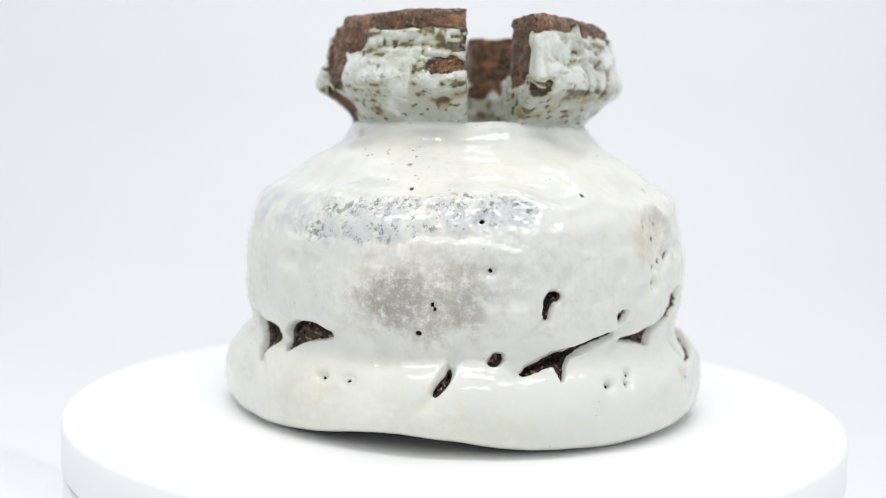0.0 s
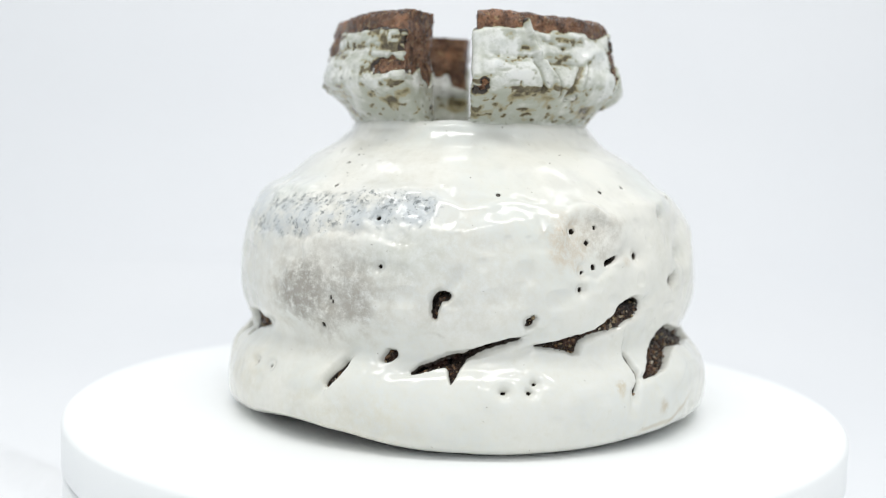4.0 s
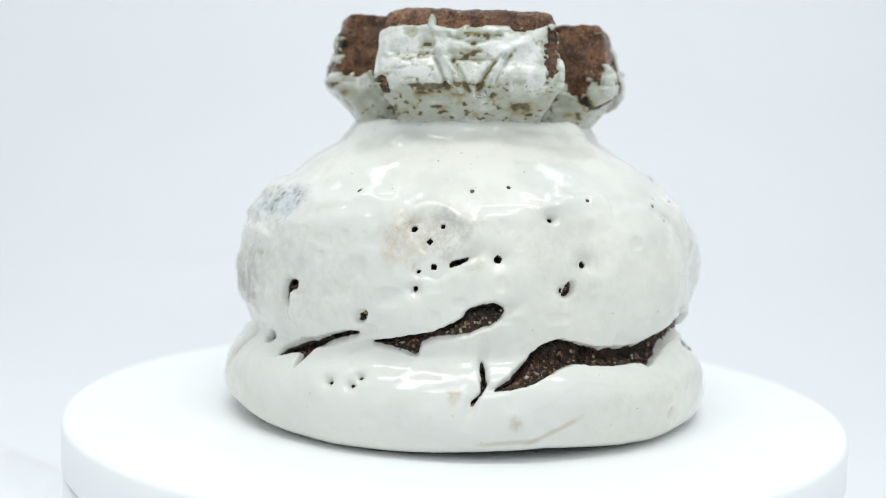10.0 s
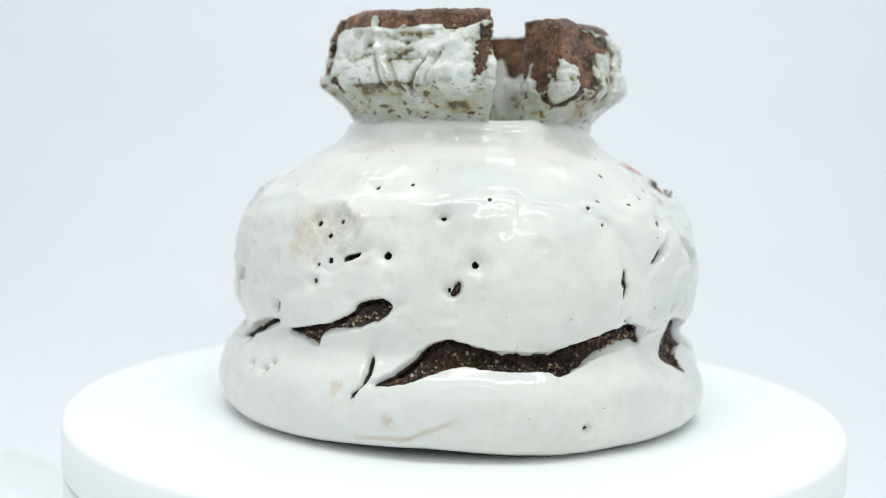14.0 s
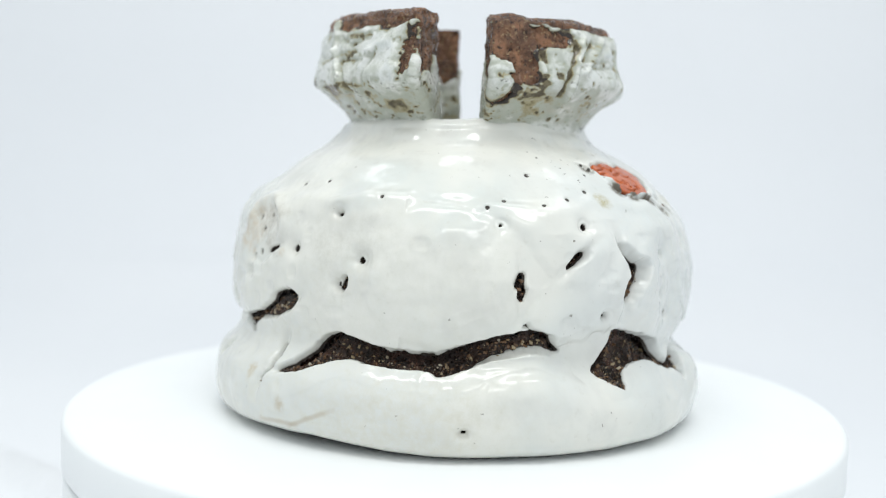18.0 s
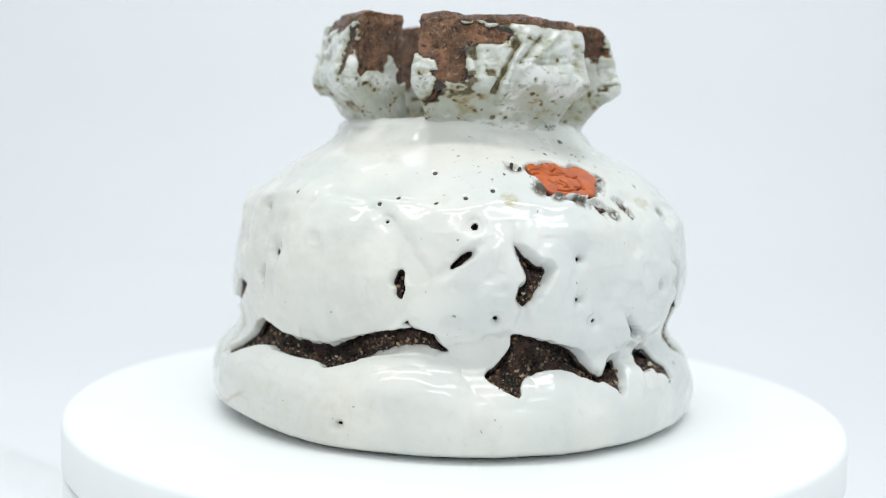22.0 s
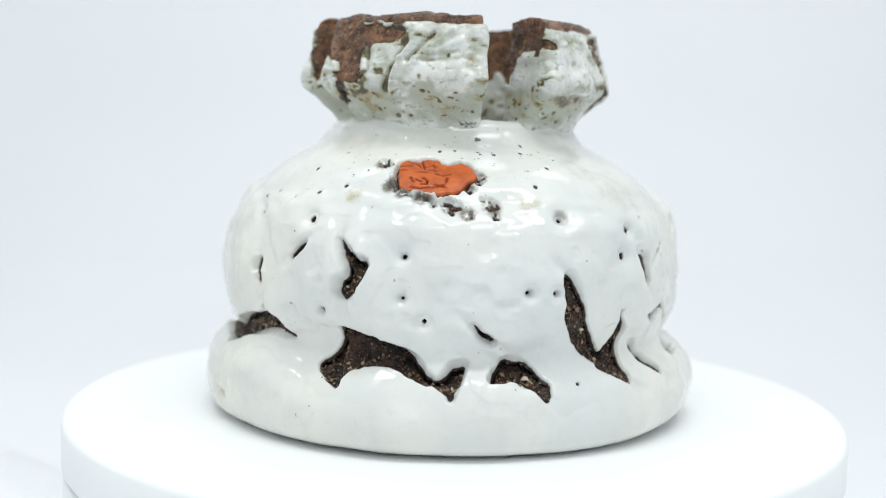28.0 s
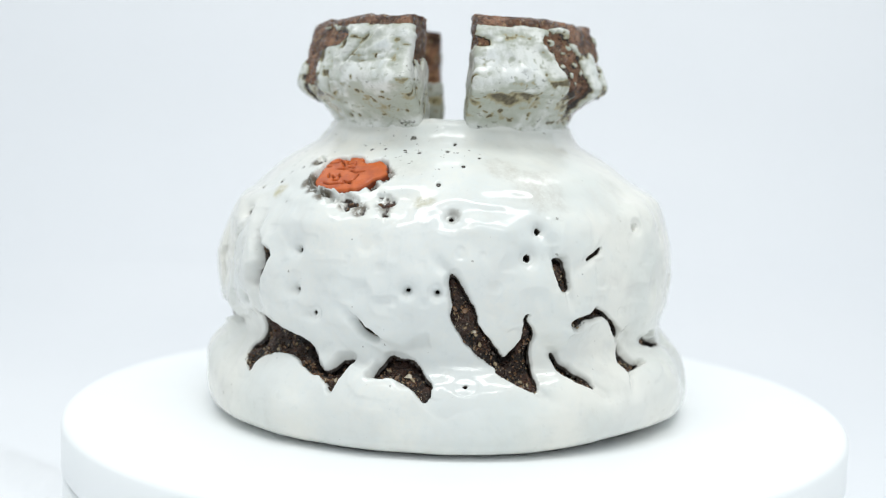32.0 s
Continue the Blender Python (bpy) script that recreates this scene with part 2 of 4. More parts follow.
gap((142.7, 19.8), (147.1, 22.3), (148.5, 23.9), (148.5, 25.5), (149.5, 26.7), (163.6, 22.7), (169.7, 18.7), (172.3, 19), (174.4, 20.4), (176.9, 20.6), (176.3, 18.9), (173.9, 14), (172.8, 15.2), (170, 16.9), (168.2, 16.9), (161.7, 19.6), (158.1, 20), (154.5, 19.7), (151.5, 18.8), (150.1, 17.3), (149.1, 14.9), (143.5, 18.3))
gap((-177.8, 17.7), (-175.4, 21.4), (-172.9, 21.5), (-169.8, 21.4), (-167.4, 20.2), (-164.5, 17.3), (-165.3, 13.6), (-166.3, 13.1), (-168.4, 15.7), (-170.1, 16.8), (-173, 17.9))
gap((178, 29.4), (179, 28.7), (180.2, 27.2), (183.2, 25.4), (182.1, 25.1), (180.2, 26), (179, 27.2))
gap((-161.6, 39.6), (-160.4, 40.2), (-155.8, 32.4), (-155.3, 29.9), (-154, 27.4), (-150.7, 23.6), (-148.8, 22.1), (-147.5, 22.3), (-145.8, 23.8), (-145, 26), (-145, 30.5), (-143.9, 31.3), (-144.3, 29.8), (-142.8, 27.9), (-142, 25.9), (-142.4, 23.4), (-142.3, 15.3), (-150.1, 19.1), (-150.7, 20.3), (-156.9, 23.6), (-160.1, 27.9), (-161, 30.4), (-160.9, 33.5))
gap((-139.0, 43.5), (-136.2, 43.3), (-135.0, 38.6), (-135.2, 36.3), (-137.0, 37.1))
gap((-125.4, 45.8), (-126.2, 44.5), (-129.4, 43), (-129.6, 43.7))
gap((-133.1, 28.1), (-132.8, 29.3), (-128.3, 30.6), (-126.8, 31.8), (-122.4, 29.7), (-117, 25.5), (-115.6, 24), (-117.3, 23.5), (-121.6, 27.9), (-124.7, 29.7), (-129.6, 28.8), (-131.4, 27.3))
gap((-137.1, 21.7), (-135.9, 22.1), (-134.6, 20.6), (-129.9, 17.9), (-128.6, 16), (-128.3, 14.9), (-132.6, 16.7), (-135, 18.3))
gap((-115.5, 22.6), (-114.5, 20.6), (-112.1, 18.6), (-109.8, 18.3), (-114.2, 17.7), (-116.4, 17.1), (-116.3, 15.5), (-117.6, 19))
gap((-104.7, 21.9), (-102.5, 23.4), (-98.1, 22.8), (-100.8, 22.1), (-90.8, 19.9), (-99.8, 20.3), (-103.4, 21.1))
gap((37.3, 28.7), (38.8, 30.7), (38.3, 29.1))
gap((57.2, 42.2), (58.2, 43.1), (61.3, 43.8), (60.6, 42.7), (57.9, 41.4))
gap((83.3, 35.7), (84.6, 38), (84.8, 36.9), (84.1, 35.6))

# Pinholes: turn, height, radius.
pits((3, 51.5, 0.6), (4.9, 41, 0.5), (-10.4, 25.9, 0.8), (48.8, 49.7, 0.9), (52.6, 47, 0.8), (53.8, 41.5, 0.9), (68.1, 43.5, 1.1), (80.8, 52.4, 0.7), (88.2, 42.2, 0.9), (50, 36.5, 0.7), (71.6, 58.9, 0.4), (62, 58.2, 0.45), (31.3, 56.9, 0.45), (55.4, 50.5, 0.6), (50.5, 40.4, 0.4), (119.6, 51.2, 0.5), (116.8, 55.1, 0.4), (121, 56.4, 0.4), (130.6, 55.4, 0.35), (137.5, 56.3, 0.45))
pits((139.5, 50.7, 0.95), (163.1, 43.8, 0.6), (162.9, 34.7, 0.5), (167.7, 29.5, 0.6), (129.1, 61.2, 0.6), (144.3, 30.8, 0.4), (-164.9, 59.2, 0.5), (-163, 66, 0.6), (-161.4, 52.5, 0.7), (176, 62.6, 0.4), (-170.6, 17.4, 0.5), (-164, 36.2, 0.4), (-142.1, 49.6, 0.9), (-144.8, 43.9, 1), (-158.2, 62.7, 0.5), (-170.2, 36.4, 0.5), (-157.6, 16.9, 0.6), (-25.2, 15.6, 0.5), (-31.5, 15.5, 0.4), (-15.4, 57.2, 0.4))
pits((-7.3, 33, 0.5), (-6.7, 32, 0.5), (112.3, 6.8, 0.35), (37.4, 15.2, 0.4), (32, 15.2, 0.5), (38.8, 17.1, 0.4), (37.6, 29.8, 0.6), (82.7, 36.6, 0.5), (-112.7, 49.7, 0.5), (-178.5, 61, 0.4), (144.4, 57.9, 0.5), (91.4, 55.6, 0.35))


def scattered(seed, count, turn0, z0, turn1, z1, spread):
    """A ragged row of small holes between two places."""
    pick = random.Random(seed)
    for _ in range(count):
        k = pick.random()
        pits((turn0 + (turn1 - turn0) * k + pick.gauss(0, spread), z0 + (z1 - z0) * k + pick.gauss(0, spread * 0.6), pick.uniform(0.22, 0.62)))


scattered(1, 4, 150.5, 63.8, 154.5, 62.8, 0.8)
scattered(6, 5, 170, 68, 215, 66, 3.0)

SEAL = ((156.2, 62.6), (156.9, 63.7), (158.9, 64.3), (162.2, 63.9), (163.4, 64.5), (167.9, 64.4), (169.9, 63.7), (172.7, 63.5), (175.4, 64.2), (178.0, 63.4), (179.3, 62.1), (180.3, 61.2), (179.0, 60.2), (177.4, 59.7), (176.0, 58.5), (174.8, 57.6), (171.5, 57.0), (167.4, 56.5), (163.8, 56.8), (159.9, 57.6), (158.0, 59.2), (157.1, 61.0))
# Strokes pressed into the seal: turn and height of both ends.
STROKES = ((157.5, 62.7, 161.0, 63.0), (156.1, 61.6, 159.4, 62.0), (160.2, 63.7, 162.5, 63.2), (162.5, 63.2, 164.7, 62.2), (163.3, 64.1, 164.7, 62.6), (164.7, 62.6, 166.6, 63.1), (166.9, 63.5, 167.9, 62.7), (163.0, 61.6, 166.6, 61.7), (163.1, 60.0, 164.6, 59.5),
           (165.0, 60.4, 166.3, 59.8), (166.3, 59.8, 166.2, 58.9), (166.2, 58.9, 164.8, 58.9), (168.1, 61.4, 170.4, 61.0), (170.4, 61.0, 172.5, 61.4), (168.1, 58.3, 170.8, 59.1), (168.4, 59.0, 171.1, 58.6), (162.4, 58.2, 164.9, 57.9), (164.9, 57.9, 167.2, 58.3), (171.3, 59.6, 171.5, 60.6), (161.4, 60.4, 162.7, 59.5), (165.9, 62.2, 168.5, 62.0))
# Thin, frothy glaze with the clay just showing through.
CRUSTS = [((179.0, 62.5), (181.2, 61.1), (180.9, 59.8), (179.0, 60.0)),
          ((169.5, 56.6), (172.9, 56.4), (175.2, 55.6), (174.6, 53.8), (172.6, 53.3), (170.2, 55.1)),
          ((174.9, 54.6), (177.8, 53.9), (177.7, 52.5), (175.4, 52.4)),
          ((168.1, 55.6), (169.3, 55.5), (169.4, 54.3), (168.2, 54.2)),
          ((180.4, 56.9), (184.6, 56.4), (183.4, 54.5), (182.2, 53.3), (181.1, 54.9)),
          ((182.2, 53.5), (183.1, 53.3), (183.9, 52.2), (183.3, 51.8)),
          ((150.2, 63.9), (154.4, 63.4), (153.7, 62.3), (152.7, 62.2)),
          ((175.9, 59.2), (179.2, 58.6), (177.5, 57.7)),
          ((156.7, 58.5), (158.5, 57.3), (161.3, 56.4), (164.3, 55.3), (167.5, 55.2), (164.4, 55.9), (160.5, 56.9), (158.9, 57.9))]


def smooth_ring(pts, per=5):
    """A closed soft curve through points."""
    p = np.array(pts, float)
    a, b, c, d = np.roll(p, 1, 0), p, np.roll(p, -1, 0), np.roll(p, -2, 0)
    out = []
    for k in range(per):
        s = k / per
        out.append(0.5 * (2 * b + 0.8 * (c - a) * s + (2 * 0.8 * a - (6 - 0.8) * b + (6 - 2 * 0.8) * c - 0.8 * d) * s ** 2 + (0.8 * -a + (4 - 0.8) * b - (4 - 0.8) * c + 0.8 * d) * s ** 3))
    return np.stack(out, 1).reshape(-1, 2)


def ring_distance(x, y, ring):
    """Signed distance to a closed ring, less than zero inside."""
    a, b = ring, np.roll(ring, -1, 0)
    best, inside = np.full(x.shape, 1e9), np.zeros(x.shape, bool)
    for (ax, ay), (bx, by) in zip(a, b):
        ex, ey = bx - ax, by - ay
        t = np.clip(((x - ax) * ex + (y - ay) * ey) / (ex * ex + ey * ey + 1e-12), 0, 1)
        best = np.minimum(best, (x - ax - t * ex) ** 2 + (y - ay - t * ey) ** 2)
        cross = (ay > y) != (by > y)
        if ey != 0:
            inside ^= cross & (x < ex * (y - ay) / ey + ax)
    return np.where(inside, -1, 1) * np.sqrt(best)


def ring_on_body(outline):
    """An outline laid flat in millimetres: (centre turn, millimetres for each degree, ring)."""
    o = np.array(outline, float)
    turn0, z0 = o[:, 0].mean(), o[:, 1].mean()
    _, radius, height = profile_curve(0.1)
    wall = slice(int(np.argmax(height > 0.3)), int(np.argmax(height)))
    per = np.interp(z0, height[wall], radius[wall]) * math.pi / 180
    return turn0, per, smooth_ring(np.stack([(o[:, 0] - turn0) * per, outline_length(o[:, 1])], -1))


def coat_edge(d, width, bead):
    """Thickness of the glaze at a distance from its rounded edge."""
    t = np.clip(d / width, 0, 1)
    edge = COAT * np.clip(1 - (1 - t) ** 2, 0, 1) ** 0.62 + bead * np.exp(-((d - width) / (0.8 * width)) ** 2) * t
    return np.where(d <= 0, np.clip(4 * d, -0.35, 0) + 0.25 * np.clip(d, -2, 0), edge)


def glaze_field(T, L, Z, unit):
    """Thickness of the white glaze over the clay, in millimetres."""
    calm = 1 - 0.55 * np.clip((Z - 55) / 4, 0, 1)
    around = ((T + 180) % 360 - 180) * 0.98  # millimetres round the wall
    wavy = around + 1.6 * bumps(unit, 0.009, 2, 71), Z + 1.3 * bumps(unit, 0.008, 2, 72)
    coat = COAT + calm * (0.5 * bumps(unit * np.array([1, 1, 0.6]), 0.010, 1, 11) + (0.1 + 0.1 * smoothstep(Z, 21, 26)) * bumps(unit, 0.0036, 1, 12)) - (0.4 + 0.7 * smoothstep(Z, 21, 26)) * np.clip(bumps(unit, 0.0042, 1, 14) - 0.5, 0, 1) * np.clip((51 - Z) / 4, 0, 1)
    crawled = bell(T, 175, 75)
    # lumps along the brim and round the lower swelling
    brim = np.exp(-((Z - 55) / 5.5) ** 2)
    coat = coat + brim * (0.36 * bumps(unit * np.array([1, 1, 0.7]), 0.0075, 1, 17) + 0.08 * bumps(unit, 0.003, 1, 18))
    coat = coat + (0.26 * bumps(unit, 0.0075, 1, 19) + 0.03 * bumps(unit, 0.0024, 1, 20)) * (0.5 + 0.5 * np.clip((22 - Z) / 4, 0, 1))
    coat = coat + 2.0 * crawled * (0.42 - np.sqrt(0.02 + bumps(unit * np.array([1, 1, 0.75]), 0.012, 1, 22) ** 2)) * np.clip((Z - 16) / 6, 0, 1) * np.clip((54 - Z) / 5, 0, 1)
    coat = coat + calm * np.clip(Z / 12, 0, 1) * (0.4 + 1.9 * crawled * (1 - 0.55 * smoothstep(Z, 49, 55))) * bumps(unit * np.array([1, 1, 0.8]), 0.016, 1, 15)
    coat = coat + 0.16 * bumps(unit, 0.0048, 1, 16) * np.clip((23 - Z) / 4, 0, 1)
    # small dimples, more of them on the wall
    dimple = bumps(unit, 0.0058, 1, 73)
    pillow = np.hypot((around - 104) / 18.5, (Z - 39.5) / 14.5)
    coat = coat - 1.4 * np.clip(dimple - 0.42, 0, 1) * (0.2 + 0.8 * smoothstep(pillow, 0.8, 1.1)) * (0.35 + 0.65 * smoothstep(Z, 24, 30) * (1 - smoothstep(Z, 50, 54)))
    coat = coat - 0.75 * np.clip(bumps(unit, 0.0034, 1, 80) - 0.45, 0, 1) * (0.2 + 0.8 * smoothstep(pillow, 0.8, 1.1)) * smoothstep(Z, 23, 27) * (1 - smoothstep(Z, 52, 57))
    coat = coat + 0.22 * bumps(unit, 0.0085, 1, 74) * (1 - 0.6 * smoothstep(Z, 56, 60))
    # the thin blue band lies lower than the thick glaze under it
    band = smoothstep(wavy[1], 45.5, 47.2) * (1 - smoothstep(wavy[1], 54.5, 56.0)) * smoothstep(wavy[0], -46, -42) * (1 - smoothstep(wavy[0], 12, 16))
    coat = coat - 0.75 * band * (1 + 0.5 * bumps(unit, 0.0022, 2, 75))
    coat = coat + 0.22 * np.exp(-((wavy[1] - 44.4) / 1.6) ** 2) * smoothstep(wavy[0], -40, -34) * (1 - smoothstep(wavy[0], 0, 10))
    # a thumbed hollow under a curved lip, and a full pillow beside the crawled part
    far = np.hypot(wavy[0] - 52, (wavy[1] - 46.0) * 1.05)
    coat = coat - 0.9 * (1 - smoothstep(far, 5.5, 9.0)) + 0.75 * np.exp(-((far - 9.6) / 1.5) ** 2) * smoothstep(wavy[1], 46, 52)
    coat = coat + 1.15 * (1 - smoothstep(pillow, 0.55, 1.08)) - 0.5 * np.exp(-((pillow - 1.12) / 0.09) ** 2) * (around > 96)
    # the edge of the upper glaze over the brim
    edge = 55.2 + 0.9 * np.sin(around * 0.23) + 1.2 * bumps(unit * np.array([1, 1, 0.1]), 0.012, 2, 76)
    here = smoothstep(bumps(unit * np.array([1, 1, 0.3]), 0.022, 1, 77), -0.2, 0.4)
    coat = coat + here * (0.3 * np.exp(-((Z - edge) / 1.0) ** 2) - 0.2 * np.exp(-((Z - edge + 2.4) / 1.5) ** 2))
    coat = coat + smoothstep(Z, 67, 71) * (0.3 + 0.3 * bumps(unit, 0.0065, 1, 78) + 0.1 * bumps(unit, 0.0022, 1, 79))
    # a roll of pooled glaze at the foot of the crown
    pooled = smoothstep(bumps(unit * np.array([1, 1, 0.2]), 0.011, 1, 81), -0.25, 0.25)
    coat = coat + pooled * (0.4 * np.exp(-((Z - 69.2) / 1.5) ** 2) - 0.15 * np.exp(-((Z - 71.2) / 0.8) ** 2))
    coat = COAT + (coat - COAT) * (0.25 + 0.75 * smoothstep(Z, 1, 10)) * (1 - 0.6 * smoothstep(Z, 56.5, 59.5) * (1 - smoothstep(Z, 66, 69)))
    fray = (0.22 + 0.16 * (Z > 51)) * bumps(unit, 0.0016, 2, 13)
    turn, length = T[0], L[:, 0]

    def carve(turn0, per, low, high, half, distance, width, bead):
        middle = (low + high) / 2
        d = (turn - turn0 + 180) % 360 - 180
        cols, rows = np.nonzero(np.abs(d) < half)[0], np.nonzero((length > low) & (length < high))[0]
        if len(cols) and len(rows):
            w = np.ix_(rows, cols)
            x, y = np.broadcast_to(d[cols] * per, (len(rows), len(cols))), np.broadcast_to(length[rows][:, None], (len(rows), len(cols)))
            dist = distance(x, y) + fray[w] * (min(1, width) if width > 0.7 else 0.2) - (0.35 if 0.7 < width < 1 else 0)
            far = np.clip((dist - 2.2 * width) / width, 0, 1)
            above = np.clip((y - middle) / 2 + 0.3, 0, 1) if width > 1 else 0
            edge = coat_edge(dist * (1 - 0.4 * above), width, bead + 0.6 * above)
            if width > 1:
                below = np.clip((middle - y) / 3 + 0.3, 0, 1)
                edge = edge + (1.05 + 0.75 * below) * np.exp(-((dist - 2.6) / 1.9) ** 2) * (dist > 0)
                far = np.clip((dist - 5) / 3, 0, 1)
            coat[w] = np.where(edge < 0, np.minimum(coat[w], edge), np.minimum(coat[w], edge + (coat[w] - COAT) * 0.7 * np.clip((dist - 0.3) / 1.5, 0, 1)) * (1 - far) + coat[w] * far)
            if width < 0.7:
                coat[w] = np.where(dist < 0, OPEN, coat[w])

    # creases run on from the tips of the gaps
    for outline in GAPS:
        turn0, per, ring = ring_on_body(outline)
        flat = ring - ring.mean(0)
        axis = np.linalg.svd(flat, full_matrices=False)[2][0]
        along = flat @ axis
        if np.ptp(along) < 3.5:
            continue
        for tip, sign in ((ring[along.argmax()], 1), (ring[along.argmin()], -1)):
            x, y = ((turn - turn0 + 180) % 360 - 180)[None] * per - tip[0], length[:, None] - tip[1]
            u, v = (x * axis[0] + y * axis[1]) * sign, -x * axis[1] + y * axis[0]
            coat = coat - 1.35 * np.exp(-(v / (1.0 + 0.14 * np.clip(u, 0, 9))) ** 2) * np.clip(1 - u / 7, 0, 1) ** 1.2 * np.clip((u + 3) / 3, 0, 1)
    coat = np.maximum(coat, 0.8)
    for outline in GAPS + [SEAL]:
        turn0, per, ring = ring_on_body(outline)
        half = np.abs(ring[:, 0]).max() / per + 9 / per
        size = min(np.ptp(ring[:, 0]), np.ptp(ring[:, 1]))
        carve(turn0, per, ring[:, 1].min() - 9, ring[:, 1].max() + 9, half, lambda x, y: ring_distance(x, y, ring), 1.1 if outline is SEAL else 1.8 if size > 2.2 else 0.9, 0.1 if outline is SEAL else 0.25)
    for turn0, z, r in PITS:
        # the glaze dips towards a pinhole
        dx, dy = ((turn - turn0 + 180) % 360 - 180) * 0.98, length - float(outline_length(z))
        dent = (0.85 if z < 54 else 0.3) * np.exp(-((dx[None] ** 2 + dy[:, None] ** 2) / (1.0 + 1.5 * r) ** 2))
        dent = 1.2 * dent + 1.3 * np.exp(-((dx[None] ** 2 + dy[:, None] ** 2) / (0.45 + 0.9 * r) ** 2))
        if z > 53:
            # on the shoulder they are shallow; their floors are painted dark as shade
            coat = coat - 0.5 * np.exp(-((dx[None] ** 2 + dy[:, None] ** 2) / (0.25 + 0.8 * r) ** 2) ** 2)
            continue
        coat = np.where(coat > 0.6, np.maximum(coat - dent, 0.6), coat)
        y0 = float(outline_length(z))
        per = 0.98
        carve(turn0, per, y0 - 4, y0 + 4, 4 / per, lambda x, y: np.hypot(x * 1.05, y - y0) - max(0.38, 0.78 * r), 0.6, 0.15)
    froth = 0.55 * bumps(unit, 0.0011, 2, 23) + 0.3 * bumps(unit, 0.0026, 1, 24)
    for outline in CRUSTS:
        turn0, per, ring = ring_on_body(outline)
        d = (turn - turn0 + 180) % 360 - 180
        cols = np.nonzero(np.abs(d) < np.abs(ring[:, 0]).max() / per + 2)[0]
        rows = np.nonzero((length > ring[:, 1].min() - 2) & (length < ring[:, 1].max() + 2))[0]
        w = np.ix_(rows, cols)
        x, y = np.broadcast_to(d[cols] * per, (len(rows), len(cols))), np.broadcast_to(length[rows][:, None], (len(rows), len(cols)))
        inside = np.clip(0.5 - (ring_distance(x, y, ring) + 0.8 * froth[w]) / 0.9, 0, 1)
        coat[w] = coat[w] * (1 - inside) + inside * (0.28 + froth[w])
    # a narrow lip of glaze stands up along the seal's lower edge
    turn0, per, ring = ring_on_body(SEAL)
    d = (turn - turn0 + 180) % 360 - 180
    cols = np.nonzero(np.abs(d) < np.abs(ring[:, 0]).max() / per + 2)[0]
    rows = np.nonzero((length > ring[:, 1].min() - 2) & (length < ring[:, 1].max() + 2))[0]
    w = np.ix_(rows, cols)
    x, y = np.broadcast_to(d[cols] * per, (len(rows), len(cols))), np.broadcast_to(length[rows][:, None], (len(rows), len(cols)))
    lower = (1 - smoothstep(y - 0.25 * (ring[:, 0].max() - x), ring[:, 1].min() + 0.5, ring[:, 1].min() + 3.0)) * (1 - smoothstep(x, 1.0, 4.5))
    coat[w] = coat[w] + 1.1 * lower * np.exp(-((ring_distance(x, y, ring) - 0.75) / 0.55) ** 2) * (coat[w] > 0.3)
    # the underside is wiped bare
    return np.where(L < float(outline_length(0.4)) - 3.5, -0.3, coat)


def clay_field(T, L, _, unit):
    rough = 0.42 * bumps(unit, 0.0028, 2, 21) + 0.14 * bumps(unit, 0.0009, 1, 25) - 0.1
    # the clay is drawn in under the upper edge of each gap
    turn, length = T[0], L[:, 0]
    for outline in GAPS:
        turn0, per, ring = ring_on_body(outline)
        if min(np.ptp(ring[:, 0]), np.ptp(ring[:, 1])) < 2.2:
            continue
        d = (turn - turn0 + 180) % 360 - 180
        cols, rows = np.nonzero(np.abs(d) < np.abs(ring[:, 0]).max() / per + 2)[0], np.nonzero((length > ring[:, 1].min() - 2) & (length < ring[:, 1].max() + 3))[0]
        if len(cols) and len(rows):
            w = np.ix_(rows, cols)
            x, y = np.broadcast_to(d[cols] * per, (len(rows), len(cols))), np.broadcast_to(length[rows][:, None], (len(rows), len(cols)))
            rough[w] -= 2.0 * smoothstep(ring_distance(x, y + 1.0, ring), -1.0, 0.6) * (1 - smoothstep(ring_distance(x, y, ring), 0.8, 2.0)) * (y > ring[:, 1].min() + 0.5)
            rough[w] += 0.5 * smoothstep(ring_distance(x, y - 1.2, ring), -1.0, 0.6) * (1 - smoothstep(ring_distance(x, y, ring), -0.2, 0.4))
    # pinholes go down into the clay
    for turn0, z, r in PITS:
        dx, dy = ((T[0] - turn0 + 180) % 360 - 180) * 0.98, L[:, 0] - float(outline_length(z))
        rough = rough - 1.8 * np.exp(-((dx[None] ** 2 + dy[:, None] ** 2) / (0.3 + 0.9 * r) ** 2))
    return rough


# ---- vase: materials ----
def on_body(turn, z, r):
    a = radians(turn)
    return (r * math.sin(a) / 1000 + OFF_AXIS[0], -r * math.cos(a) / 1000 + OFF_AXIS[1], z / 1000)


